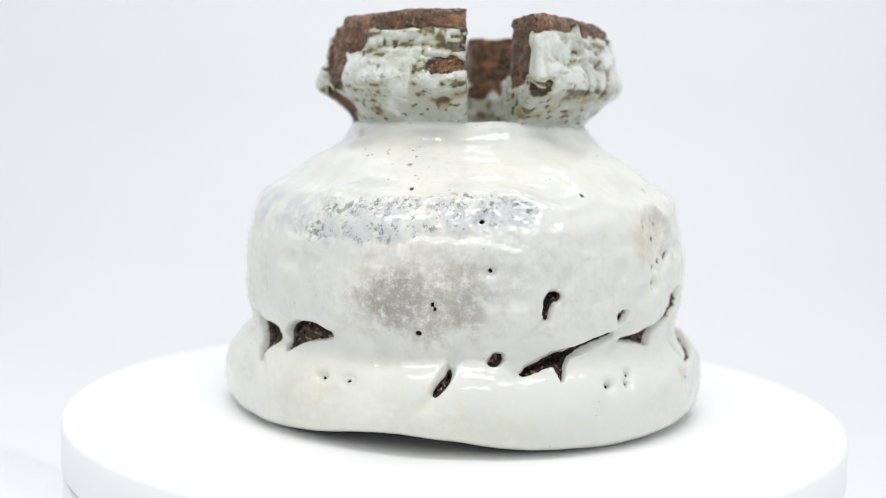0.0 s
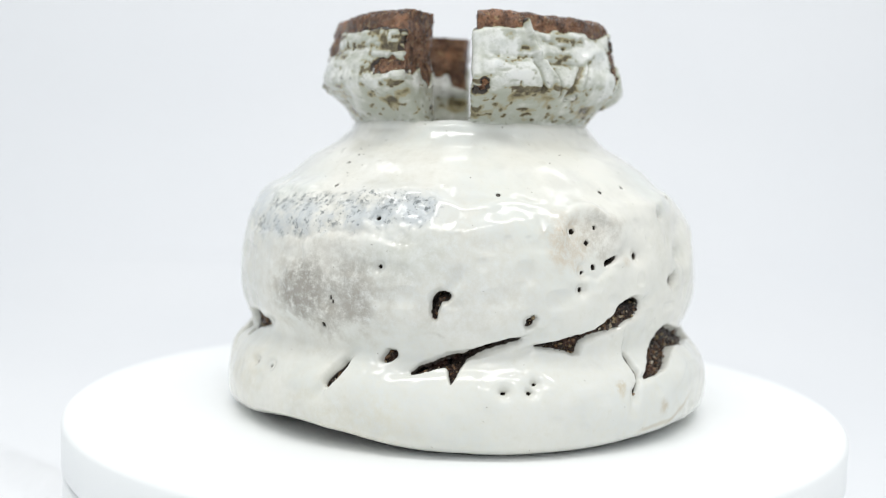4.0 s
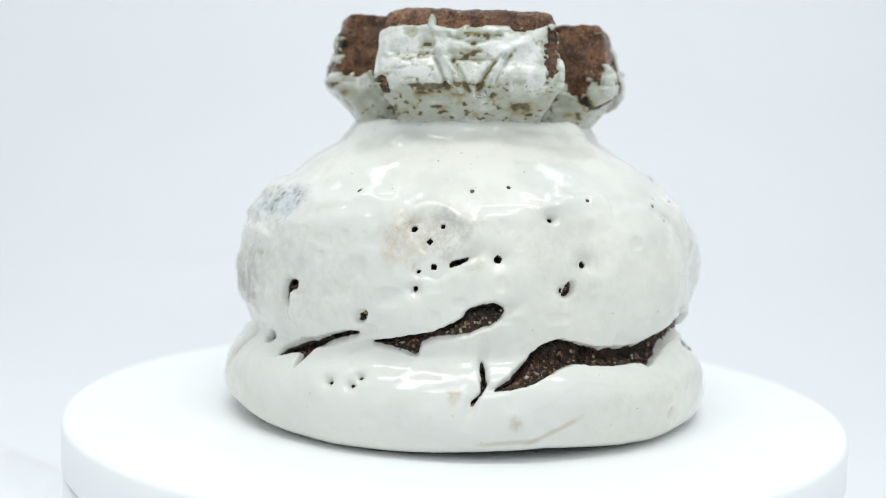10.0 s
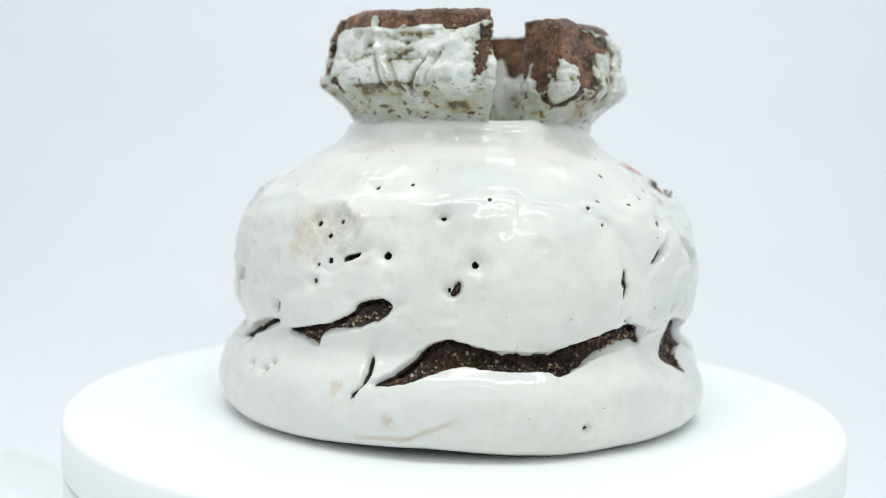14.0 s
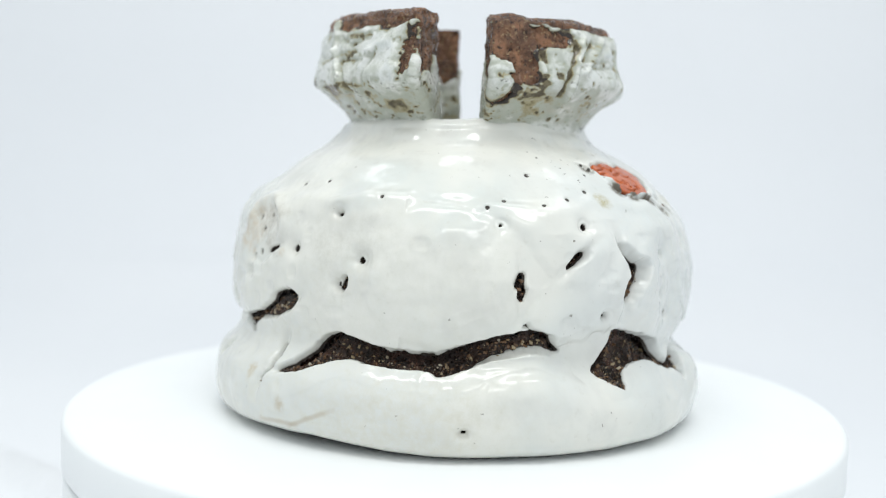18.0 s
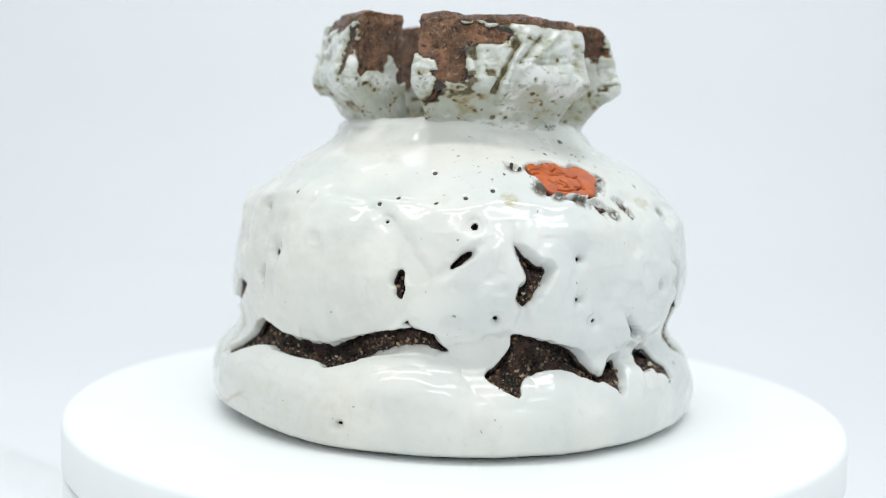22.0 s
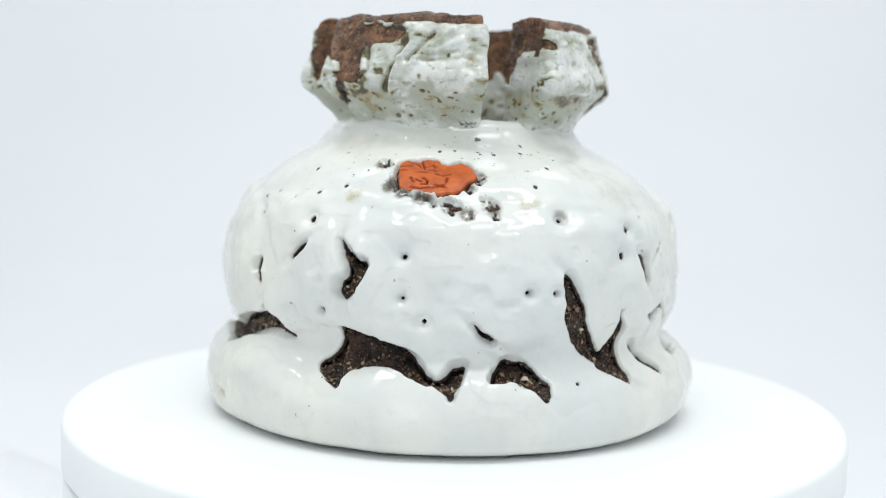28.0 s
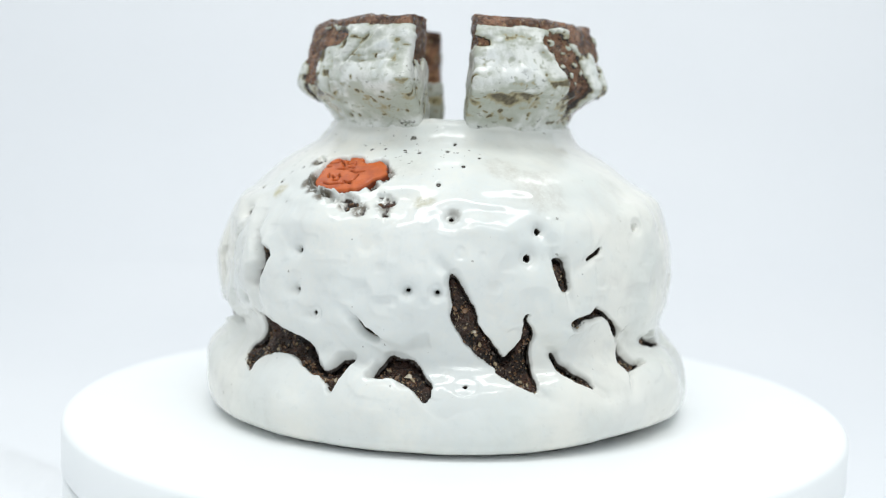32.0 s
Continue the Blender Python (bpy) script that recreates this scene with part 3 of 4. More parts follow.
def glaze_material(name, stained):
    n = Nodes(name, 0.1)
    thick = n.node("ShaderNodeAttribute")
    thick.attribute_name = "thickness"
    pale, cool = ((0.765, 0.752, 0.700), (0.665, 0.685, 0.655)) if stained else ((0.745, 0.745, 0.70), (0.67, 0.68, 0.655))
    white = n.mix(n.ramp(n.noise(45, 3), 0.35, 0.7), pale, cool)
    white = n.mix(n.maths("MULTIPLY", n.ramp(n.noise(95, 4, 0.6), 0.48, 0.70), 0.45), white, (0.60, 0.59, 0.555))
    white = n.mix(n.maths("MULTIPLY", n.ramp(n.noise(24, 2), 0.42, 0.66), 0.55), white, (0.70, 0.71, 0.70))
    white = n.mix(n.maths("MULTIPLY", n.ramp(n.noise(420, 3, 0.6), 0.6, 0.75), 0.25), white, (0.54, 0.52, 0.46))
    white = n.mix(n.maths("MULTIPLY", n.ramp(n.noise(640, 2, 0.5), 0.74, 0.77), 0.7), white, (0.16, 0.14, 0.11))
    if stained:
        # stains in the glaze: grey bloom, blue-grey thin band, tan blotches
        fine = n.ramp(n.noise(420, 6, 0.8), 0.33, 0.64, 0.1, 1.3)
        for turn, z, r, size, squash, amount, colour in (
                (25, 22, 59, 0.055, (1, 1, 1), 0.4, (0.70, 0.685, 0.61)),
                (-45, 20, 59, 0.04, (1, 1, 1), 0.35, (0.70, 0.685, 0.61)),
                (95, 20, 59, 0.045, (1, 1, 1), 0.35, (0.70, 0.69, 0.62)),
                (-170, 38, 57, 0.05, (1, 1, 1), 0.35, (0.66, 0.70, 0.71)),
                (-15.5, 34.0, 60.5, 0.0082, (0.95, 1, 1.05), 0.8, (0.20, 0.185, 0.16)),
                (-8.5, 33.4, 60.5, 0.0098, (0.8, 1, 1.0), 0.55, (0.30, 0.285, 0.26)),
                (0.0, 34.5, 60.5, 0.0062, (1, 1, 0.85), 0.58, (0.28, 0.26, 0.23)),
                (-8, 28.5, 59, 0.004, (1, 1, 1), 0.5, (0.33, 0.31, 0.27)),
                (22, 38, 58.5, 0.02, (1, 1, 1.2), 0.3, (0.57, 0.545, 0.485)),
                (-32, 40, 58.5, 0.016, (1, 1, 1), 0.28, (0.58, 0.55, 0.49)),
                (-5, 63, 44, 0.02, (1, 1, 1), 0.25, (0.60, 0.58, 0.52)),
                (-9, 36.5, 59.5, 0.018, (0.8, 1, 1), 0.34, (0.45, 0.42, 0.37)),
                (11, 43, 57.5, 0.009, (0.8, 1, 1.2), 0.3, (0.50, 0.52, 0.47)),
                (-58, 38, 58, 0.014, (1, 1, 1), 0.25, (0.56, 0.57, 0.53)),
                (48, 47, 56.5, 0.0075, (1, 1, 1), 0.6, (0.56, 0.47, 0.36)),
                (57, 49, 56, 0.007, (1, 1, 1), 0.5, (0.46, 0.43, 0.38)),
                (64, 42.6, 57.7, 0.002, (1, 1, 1), 0.75, (0.56, 0.46, 0.33)),
                (59.5, 14.6, 60.5, 0.0022, (1.6, 1, 0.7), 0.6, (0.55, 0.47, 0.33)),
                (71.6, 9.1, 62.4, 0.0022, (1, 1, 1), 0.5, (0.5, 0.42, 0.3)),
                (148.7, 56, 52.0, 0.0025, (1, 1, 1), 0.7, (0.45, 0.40, 0.22)),
                (-168, 55, 52.0, 0.003, (1, 1, 1.6), 0.6, (0.45, 0.42, 0.28)),
                (-175, 63, 44, 0.006, (1, 1, 1), 0.25, (0.55, 0.52, 0.45)),
                (-139, 58, 50.5, 0.0075, (1, 1, 0.7), 0.36, (0.50, 0.46, 0.40)),
                (-147, 62.5, 45, 0.005, (1, 1, 0.8), 0.3, (0.52, 0.48, 0.41)),
                (-35, 12, 61.5, 0.012, (1, 1, 1.5), 0.25, (0.62, 0.57, 0.46)),
                (0, 6, 62.4, 0.02, (1, 1, 2.2), 0.28, (0.62, 0.58, 0.46)),
                (100, 8, 62.4, 0.025, (1, 1, 2.2), 0.22, (0.62, 0.58, 0.46)),
                (85, 44, 58, 0.012, (1, 1, 1), 0.2, (0.55, 0.53, 0.47))):
            white = n.mix(n.maths("MULTIPLY", n.maths("MULTIPLY", n.near(on_body(turn, z, r), size * 1.15, squash), fine), amount), white, colour)
        # a brown scratch low on the wall
        for (t0, z0), (t1, z1) in (((65, 4.2), (76, 5.2)), ((75, 5.0), (84, 9.2))):
            a, b = Vector(on_body(t0, z0, 62.4)), Vector(on_body(t1, z1, 62.4))
            out = Vector((a.x, a.y, 0)).normalized()
            across = (b - a).cross(out).normalized()
            rel = n.node("ShaderNodeVectorMath", Vector=n.place)
            rel.operation = "SUBTRACT"
            rel.inputs[1].default_value = a
            dot = n.node("ShaderNodeVectorMath", Vector=rel.outputs[0])
            dot.operation = "DOT_PRODUCT"
            dot.inputs[1].default_value = across
            wavy = n.maths("ADD", dot.outputs["Value"], n.maths("MULTIPLY", n.maths("SUBTRACT", n.noise(180, 3), 0.5), 0.0008))
            line = n.ramp(n.maths("ABSOLUTE", wavy, 0.0), 0.0001, 0.0009, 1.0, 0.0)
            line = n.maths("MULTIPLY", line, n.near(tuple((a + b) / 2), 0.0085))
            white = n.mix(n.maths("MULTIPLY", line, 0.42), white, (0.42, 0.33, 0.21))
        band = specked = 0.0
        for turn, z, r in ((-62, 52.5, 55.5), (-50, 52, 55.5), (-40, 50.5, 55.5), (-34, 48.5, 56), (-26, 49.5, 56), (-18, 50.5, 55.6), (-11, 51.2, 55.4), (-4, 52, 55), (4, 53.5, 54.6), (12, 54, 54.4)):
            spot = n.near(on_body(turn, z, r), 0.0078, (1, 1, 1.2))
            band = spot if band == 0.0 else n.maths("MAXIMUM", band, spot)
            if turn > -45:
                specked = spot if specked == 0.0 else n.maths("MAXIMUM", specked, spot)
        white = n.mix(n.maths("MULTIPLY", n.maths("MULTIPLY", band, n.ramp(n.noise(140, 4, 0.7), 0.34, 0.58)), 0.72), white, (0.46, 0.50, 0.535))
        dark = n.maths("MULTIPLY", n.maths("MULTIPLY", specked, n.ramp(n.noise(500, 5, 0.75), 0.52, 0.62)), n.ramp(n.noise(120, 3), 0.38, 0.54))
        rim = 0.0
        for turn, z, r in ((-33, 52.8, 54.6), (-27, 53.6, 54.3), (-21, 54.2, 54), (-15, 54.8, 53.6), (-8, 55.6, 53), (-1, 56, 52.6), (6, 55.6, 53), (13, 54.6, 53.8), (-36, 47, 57)):
            spot = n.near(on_body(turn, z, r), 0.0042, (1, 1, 1.4))
            rim = spot if rim == 0.0 else n.maths("MAXIMUM", rim, spot)
        dark = n.maths("MAXIMUM", dark, n.maths("MULTIPLY", rim, n.ramp(n.noise(620, 4, 0.7), 0.50, 0.60)))
        white = n.mix(n.maths("MULTIPLY", dark, 0.8), white, (0.13, 0.145, 0.15))
        # iron specks below the crown
        zone = n.maths("MAXIMUM", n.near(on_body(185, 67, 39), 0.022), n.near(on_body(150, 65, 41), 0.016))
        zone = n.maths("MAXIMUM", zone, n.maths("MULTIPLY", n.near(on_body(-25, 66, 40), 0.016), 0.7))
        specks = n.maths("MULTIPLY", zone, n.ramp(n.noise(560, 3, 0.6, 0.3), 0.66, 0.70))
        white = n.mix(n.maths("MULTIPLY", specks, 0.95), white, (0.045, 0.038, 0.026))
        # brown crust where the glaze pulled back round the seal
        crust = 0.0
        for turn, z, r, size in ((152.5, 63, 44, 0.003), (157, 58.3, 49.5, 0.003), (161, 56.7, 52, 0.0028), (166, 55.6, 53, 0.003), (172.5, 55, 53.6, 0.0036), (176.5, 53.4, 54.5, 0.003), (180, 61, 46.5, 0.003), (177.5, 58.6, 49, 0.0022), (-177.5, 55.3, 53.3, 0.0036), (-161, 52.6, 55.2, 0.0024)):
            spot = n.near(on_body(turn, z, r), size)
            crust = spot if crust == 0.0 else n.maths("MAXIMUM", crust, spot)
        crust = n.maths("MULTIPLY", crust, n.ramp(n.noise(520, 5, 0.7, 0.4), 0.37, 0.52))
        white = n.mix(n.maths("MULTIPLY", crust, 0.9), white, (0.085, 0.060, 0.030))
    else:
        # iron specks that break through, most of them at the foot
        height = n.node("ShaderNodeSeparateXYZ", Vector=n.place).outputs[2]
        foot = n.ramp(height, 0.080, 0.086, 1.0, 0.25)
        bent = n.node("ShaderNodeVectorMath", Vector=n.place)
        bent.operation = "MULTIPLY"
        bent.inputs[1].default_value = (0.8, 0.8, 1.35)
        grains = n.node("ShaderNodeTexNoise", Vector=bent.outputs[0], Scale=620, Detail=3, Roughness=0.6, Distortion=0.6).outputs[0]
        speck = n.maths("MULTIPLY", n.maths("MULTIPLY", n.ramp(grains, 0.595, 0.665), n.ramp(n.noise(150, 2), 0.36, 0.52)), foot)
        white = n.mix(n.maths("MULTIPLY", n.ramp(n.noise(170, 5, 0.72), 0.42, 0.64), 0.62), white, (0.40, 0.42, 0.355))
        white = n.mix(n.maths("MULTIPLY", speck, 0.92), white, (0.042, 0.043, 0.028))
        # olive and golden brown where the glaze is thin
        white = n.mix(n.ramp(thick.outputs["Fac"], 1.0, 1.4, 0.0, 0.4), white, (0.69, 0.73, 0.76))
        fine = n.maths("ADD", thick.outputs["Fac"], n.maths("MULTIPLY", n.maths("SUBTRACT", n.noise(520, 5, 0.75), 0.5), 0.7))
        white = n.mix(n.ramp(fine, 0.45, 0.98, 0.85, 0.0), white, (0.37, 0.385, 0.315))
        white = n.mix(n.ramp(fine, 0.14, 0.40, 0.85, 0.0), white, (0.31, 0.255, 0.12))
        white = n.mix(n.ramp(fine, -0.02, 0.20, 0.9, 0.0), white, (0.085, 0.064, 0.030))
    colour = white
    if stained:
        thin = n.ramp(thick.outputs["Fac"], 0.05, 0.55, 1.0, 0.0)
        colour = n.mix(n.maths("MULTIPLY", thin, 0.55), white, (0.42, 0.38, 0.33))
    # dark where the glaze ends: bare clay, and shade painted into the pinholes
    colour = n.mix(n.ramp(thick.outputs["Fac"], -0.05, 0.42 if stained else 0.2, 0.95, 0.0), colour, (0.024, 0.015, 0.011))
    n.shader.inputs["Coat Weight"].default_value = 0.0
    n.shader.inputs["IOR"].default_value = 1.5
    height = n.maths("ADD", n.noise(160, 2), n.maths("MULTIPLY", n.noise(700, 2), 0.12))
    return n.finish(colour, height, 0.17 if stained else 0.35, 0.0012, n.ramp(n.noise(120, 3), 0.3, 0.7, 0.07, 0.2))


def clay_material(name, dark, light, grit, rough, gritty):
    n = Nodes(name, 0.6)
    colour = n.mix(n.maths("MULTIPLY", n.ramp(n.noise(260, 5, 0.7), 0.36, 0.64), n.ramp(n.noise(85, 3, 0.6), 0.34, 0.62, 0.35, 1.15)), dark, light)
    colour = n.mix(n.maths("MULTIPLY", n.ramp(n.noise(900, 4, 0.7, 0.4), gritty, gritty + 0.07), 0.65), colour, grit)
    colour = n.mix(n.maths("MULTIPLY", n.ramp(n.noise(1100, 3, 0.6), 0.56, 0.66), 0.8), colour, (0.012, 0.008, 0.007))
    height = n.maths("ADD", n.noise(850, 4, 0.7), n.maths("MULTIPLY", n.noise(300, 3), 0.9))
    return n.finish(colour, height, 1.0, 0.0016, n.ramp(n.noise(500, 3), 0.36, 0.64, *rough))


def grain_material():
    """Sand and feldspar grains fired into the clay, pale, tan or dark."""
    n = Nodes("fired_grit", 0.25)
    pick = n.node("ShaderNodeNewGeometry").outputs["Random Per Island"]
    colour = n.mix(n.ramp(pick, 0.30, 0.36), (0.03, 0.018, 0.013), (0.17, 0.095, 0.05))
    colour = n.mix(n.ramp(pick, 0.70, 0.80), colour, (0.36, 0.28, 0.17))
    colour = n.mix(n.ramp(pick, 0.94, 0.97), colour, (0.62, 0.55, 0.43))
    return n.finish(n.mix(n.maths("MULTIPLY", n.noise(900), 0.4), colour, (0.10, 0.06, 0.04)), n.noise(2500, 2), 0.4, 0.0003)


GLAZE = glaze_material("white_glaze", True)
LUG_GLAZE = glaze_material("speckled_white_glaze", False)
CLAY = clay_material("dark_gritty_clay", (0.011, 0.008, 0.006), (0.085, 0.040, 0.026), (0.36, 0.28, 0.16), (0.16, 0.5), 0.63)
LUG_CLAY = clay_material("red_brown_clay", (0.090, 0.042, 0.023), (0.305, 0.146, 0.076), (0.50, 0.36, 0.18), (0.05, 0.24), 0.585)
GRAINS = grain_material()


def seal_material():
    n = Nodes("orange_seal_clay", 0.24)
    colour = n.mix(n.ramp(n.noise(400, 3), 0.35, 0.7), (0.56, 0.120, 0.020), (0.42, 0.080, 0.017))
    # darker colour where the seal lies low: the pressed strokes and the broken rim
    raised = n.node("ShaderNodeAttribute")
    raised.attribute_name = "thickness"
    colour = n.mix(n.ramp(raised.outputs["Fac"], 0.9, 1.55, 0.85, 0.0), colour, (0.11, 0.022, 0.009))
    return n.finish(colour, n.noise(1500, 3), 0.3, 0.0004)


SEAL_CLAY = seal_material()


# ---- vase: body ----
def with_thickness(mesh, values):
    mesh.attributes.new("thickness", "FLOAT", "POINT").data.foreach_set("value", np.asarray(values, dtype=np.float32).ravel())
    return mesh


def loose_end_free(points, faces, values):
    """Leaves out faces that lie wholly under the clay, and the points that none uses."""
    faces = faces[(values.ravel()[faces] > -0.3).any(1)]
    used = np.zeros(len(points), bool)
    used[faces.ravel()] = True
    index = np.cumsum(used) - 1
    return points[used], index[faces], values.ravel()[used]


def glaze_coat():
    turn = np.linspace(-180, 180, 1260, endpoint=False)
    p, t = body_surface(0.3, turn, None, glaze_field)
    length = profile_curve(0.3)[0]
    shown = t.copy()
    # low values paint the shade of a deep hole into the shoulder pinholes
    for turn0, z, r in PITS:
        if z > 53:
            rho = np.hypot(((turn - turn0 + 180) % 360 - 180)[None] * 0.87, (length - float(outline_length(z)))[:, None])
            shown = np.minimum(shown, 3 * (rho - 0.2 - 0.55 * r))
    faces = grid_faces(p.shape[0], len(turn))
    used = np.unique(faces[(t.ravel()[faces] > -0.3).any(1)])
    points, faces, _ = loose_end_free(p.reshape(-1, 3), faces, t)
    return with_thickness(quads("glaze_coat", points, faces), shown.ravel()[used])


def clay_body():
    turn = np.linspace(-180, 180, 840, endpoint=False)
    p, _ = body_surface(0.42, turn, None, clay_field, True)
    return quads("clay_body", p.reshape(-1, 3), grid_faces(p.shape[0], len(turn)))


def seal_patch():
    """A pressed clay seal with worn strokes, in the gap left for it."""
    turn0, per, ring = ring_on_body(SEAL)

    def field(T, L, _, unit):
        x = (T - turn0) * per
        d = ring_distance(x, L, ring)
        d = d + 0.35 * bumps(unit, 0.002, 2, 32)
        up = 1.8 * np.sqrt(np.clip((-d + 0.1) / 0.6, 0, 1)) - 0.5 * (d > 0.05)
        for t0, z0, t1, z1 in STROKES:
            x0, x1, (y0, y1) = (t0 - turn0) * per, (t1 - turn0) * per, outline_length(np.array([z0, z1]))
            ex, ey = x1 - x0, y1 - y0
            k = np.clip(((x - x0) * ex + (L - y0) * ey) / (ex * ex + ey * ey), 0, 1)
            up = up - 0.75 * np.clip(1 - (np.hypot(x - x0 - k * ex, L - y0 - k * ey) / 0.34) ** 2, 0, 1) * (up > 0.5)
        return up + 0.07 * bumps(unit, 0.0025, 2, 31)

    turn = np.arange(150, 185, 0.22)
    p, h = body_surface(0.18, turn, (53.5, 66.5), field)
    points, faces, h = loose_end_free(p.reshape(-1, 3), grid_faces(p.shape[0], len(turn), False), h)
    return with_thickness(quads("seal", points, faces), h)


def grit_in_gaps(count):
    """Loose-looking grains half sunk in the bare clay."""
    turn = np.linspace(-180, 180, 700, endpoint=False)
    p, clay = body_surface(0.5, turn, (1.0, 60.0), clay_field)
    _, bare = body_surface(0.5, turn, (1.0, 60.0), glaze_field)
    open_clay = (bare < -0.1) & (clay > -0.7)
    places = p[open_clay]
    # more of them lie along the lower edges
    odds = np.where(np.roll(bare, 5, 0) > -0.1, 1.0, 0.3)[open_clay]
    pick = np.random.default_rng(9)
    g = (1 + 5 ** 0.5) / 2
    ball = np.array([(-1, g, 0), (1, g, 0), (-1, -g, 0), (1, -g, 0), (0, -1, g), (0, 1, g), (0, -1, -g), (0, 1, -g), (g, 0, -1), (g, 0, 1), (-g, 0, -1), (-g, 0, 1)]) / 1.9
    sides = [(0, 11, 5), (0, 5, 1), (0, 1, 7), (0, 7, 10), (0, 10, 11), (1, 5, 9), (5, 11, 4), (11, 10, 2), (10, 7, 6), (7, 1, 8), (3, 9, 4), (3, 4, 2), (3, 2, 6), (3, 6, 8), (3, 8, 9), (4, 9, 5), (2, 4, 11), (6, 2, 10), (8, 6, 7), (9, 8, 1)]
    points, faces = [], []
    for k, place in enumerate(places[pick.choice(len(places), min(count, len(places)), replace=False, p=odds / odds.sum())]):
        size = 0.00010 + 0.00045 * pick.random() ** 3.4
        turnm = np.linalg.qr(pick.normal(size=(3, 3)))[0]
        points.append((ball * (1 + 0.3 * pick.normal(size=(12, 1))) * np.array([1.3, 1.0, 0.7])) @ turnm * size + place + pick.normal(size=3) * 0.0002)
        faces += [(a + 12 * k, b + 12 * k, c + 12 * k) for a, b, c in sides]
    mesh = bpy.data.meshes.new("grit")
    mesh.from_pydata(np.concatenate(points).tolist(), [], faces)
    return mesh


vase = tagged(new("vase"), "squat stoneware vase with thick white crawled glaze and four crown lugs", "vase")
part("clay_body", clay_body(), CLAY, vase, "dark brown gritty clay showing through gaps")
part("glaze_coat", glaze_coat(), GLAZE, vase, "thick glossy off-white glaze with pinholes and bare gaps")
grains = part("grit", grit_in_gaps(2800), GRAINS, vase, "pale and dark grit grains in bare clay")
tagged(grains, "pale and dark grit grains in bare clay", kind="stuff")
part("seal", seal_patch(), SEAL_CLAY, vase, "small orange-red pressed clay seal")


# ---- vase: the four lugs of the crown ----
# Outer face of a lug, from its foot to its top: height and distance from the pot's middle.
LUG_FACE = [(65, 29.2), (68, 29.2), (70, 29.3), (71.6, 29.5), (72.8, 29.8), (73.8, 30.2), (74.8, 30.9), (76.0, 31.9), (77.8, 33.5), (79.6, 35.3), (81.0, 37.2), (82.0, 38.1), (83.2, 38.3), (85.2, 37.6), (88, 36.8), (92, 36.0), (95.4, 35.3), (96.8, 34.8), (97.6, 34.0), (98.0, 32.6)]
LUG_INSIDE = 21.0
CROWN_MIDDLE = (OFF_AXIS[0] + 0.0013 * math.sin(radians(205)), OFF_AXIS[1] - 0.0013 * math.cos(radians(205)))


def lug_grid(half, cols, rows, tall, seed, grain):
    """A lug, a sector of the crown's thick ring, in its own space: x along the face, y outward, z up. In millimetres."""
    z = np.interp(np.linspace(0, 1, rows), np.linspace(0, 1, len(LUG_FACE)), [a for a, _ in LUG_FACE])
    face = np.interp(z, [a for a, _ in LUG_FACE], [b for _, b in LUG_FACE])
    face = np.convolve(np.pad(face, 2, "edge"), np.ones(5) / 5, "valid")
    z = np.where(z > 73, 73 + (z - 73) * (tall - 73) / 25, z)
    rings = []
    for zz, d in zip(z, face):
        spread = min(46.5, half + 5.0 * min(1.0, max(0.0, (73.0 - zz) / 4.0)) ** 1.6)
        beta = np.radians(np.linspace(-spread, spread, 15))
        flat = 0.35 * min(1.0, max(0.0, (zz - 76) / 6))
        outer = d * (1 - flat) + flat * d * math.cos(radians(spread * 0.6)) / np.cos(beta)
        # adjoining sides run in along the notches
        inner = np.radians(np.linspace(spread * 0.92, -spread * 0.92, 7))
        corners = np.vstack([np.column_stack([outer * np.sin(beta), outer * np.cos(beta)]), np.column_stack([LUG_INSIDE * np.sin(inner), LUG_INSIDE * np.cos(inner)])])
        ends = np.roll(corners, -1, 0)
        sizes = np.hypot(*(ends - corners).T)
        at = np.linspace(0, sizes.sum(), cols, endpoint=False)
        start = np.concatenate([[0], np.cumsum(sizes)])
        i = np.clip(np.searchsorted(start, at, side="right") - 1, 0, len(corners) - 1)
        ring = corners[i] + (ends - corners)[i] * ((at - start[i]) / sizes[i])[:, None]
        for _ in range(max(2, (cols // 75) ** 2)):
            ring = (np.roll(ring, 1, 0) + 2 * ring + np.roll(ring, -1, 0)) / 4
        rings.append(np.column_stack([ring, np.full(cols, zz)]))
    mid = rings[-1].mean(0)
    for s in (0.97, 0.92, 0.82, 0.66, 0.48, 0.3, 0.14, 0.01):
        cap = mid + (rings[rows - 1] - mid) * s
        cap[:, 2] = tall + 0.12
        rings.append(cap)
    p = np.array(rings)
    across = np.roll(p, -1, 1) - np.roll(p, 1, 1)
    up = np.gradient(p, axis=0)
    normal = np.cross(up, across)
    normal /= np.linalg.norm(normal, axis=-1, keepdims=True) + 1e-9
    normal[rows:] = (0, 0, 1)
    level = (p + seed * 50) * np.array([0.35, 0.35, 1.2])
    rough = 0.24 * bumps(p + seed * 50, 9, 1, 41) + 0.26 * bumps(level, 3.4, 1, 42) + grain * (0.15 * bumps(level, 1.5, 2, 44) + 0.12 * bumps(p, 0.9, 1, 43))
    return p + normal * (rough * np.clip((p[..., 2:] - 70) / 4, 0, 1)[..., 0])[..., None], normal, p


def spot_distance(q, spots):
    """Less than zero within any of the (x, y, z, size x, size y, size z) spots. In millimetres."""
    d = np.full(q.shape[:-1], 9.0)
    for x, y, z, sx, sy, sz in spots:
        d = np.minimum(d, (np.sqrt(((q[..., 0] - x) / sx) ** 2 + ((q[..., 1] - y) / sy) ** 2 + ((q[..., 2] - z) / sz) ** 2) - 1) * min(sx, sz))
    return d


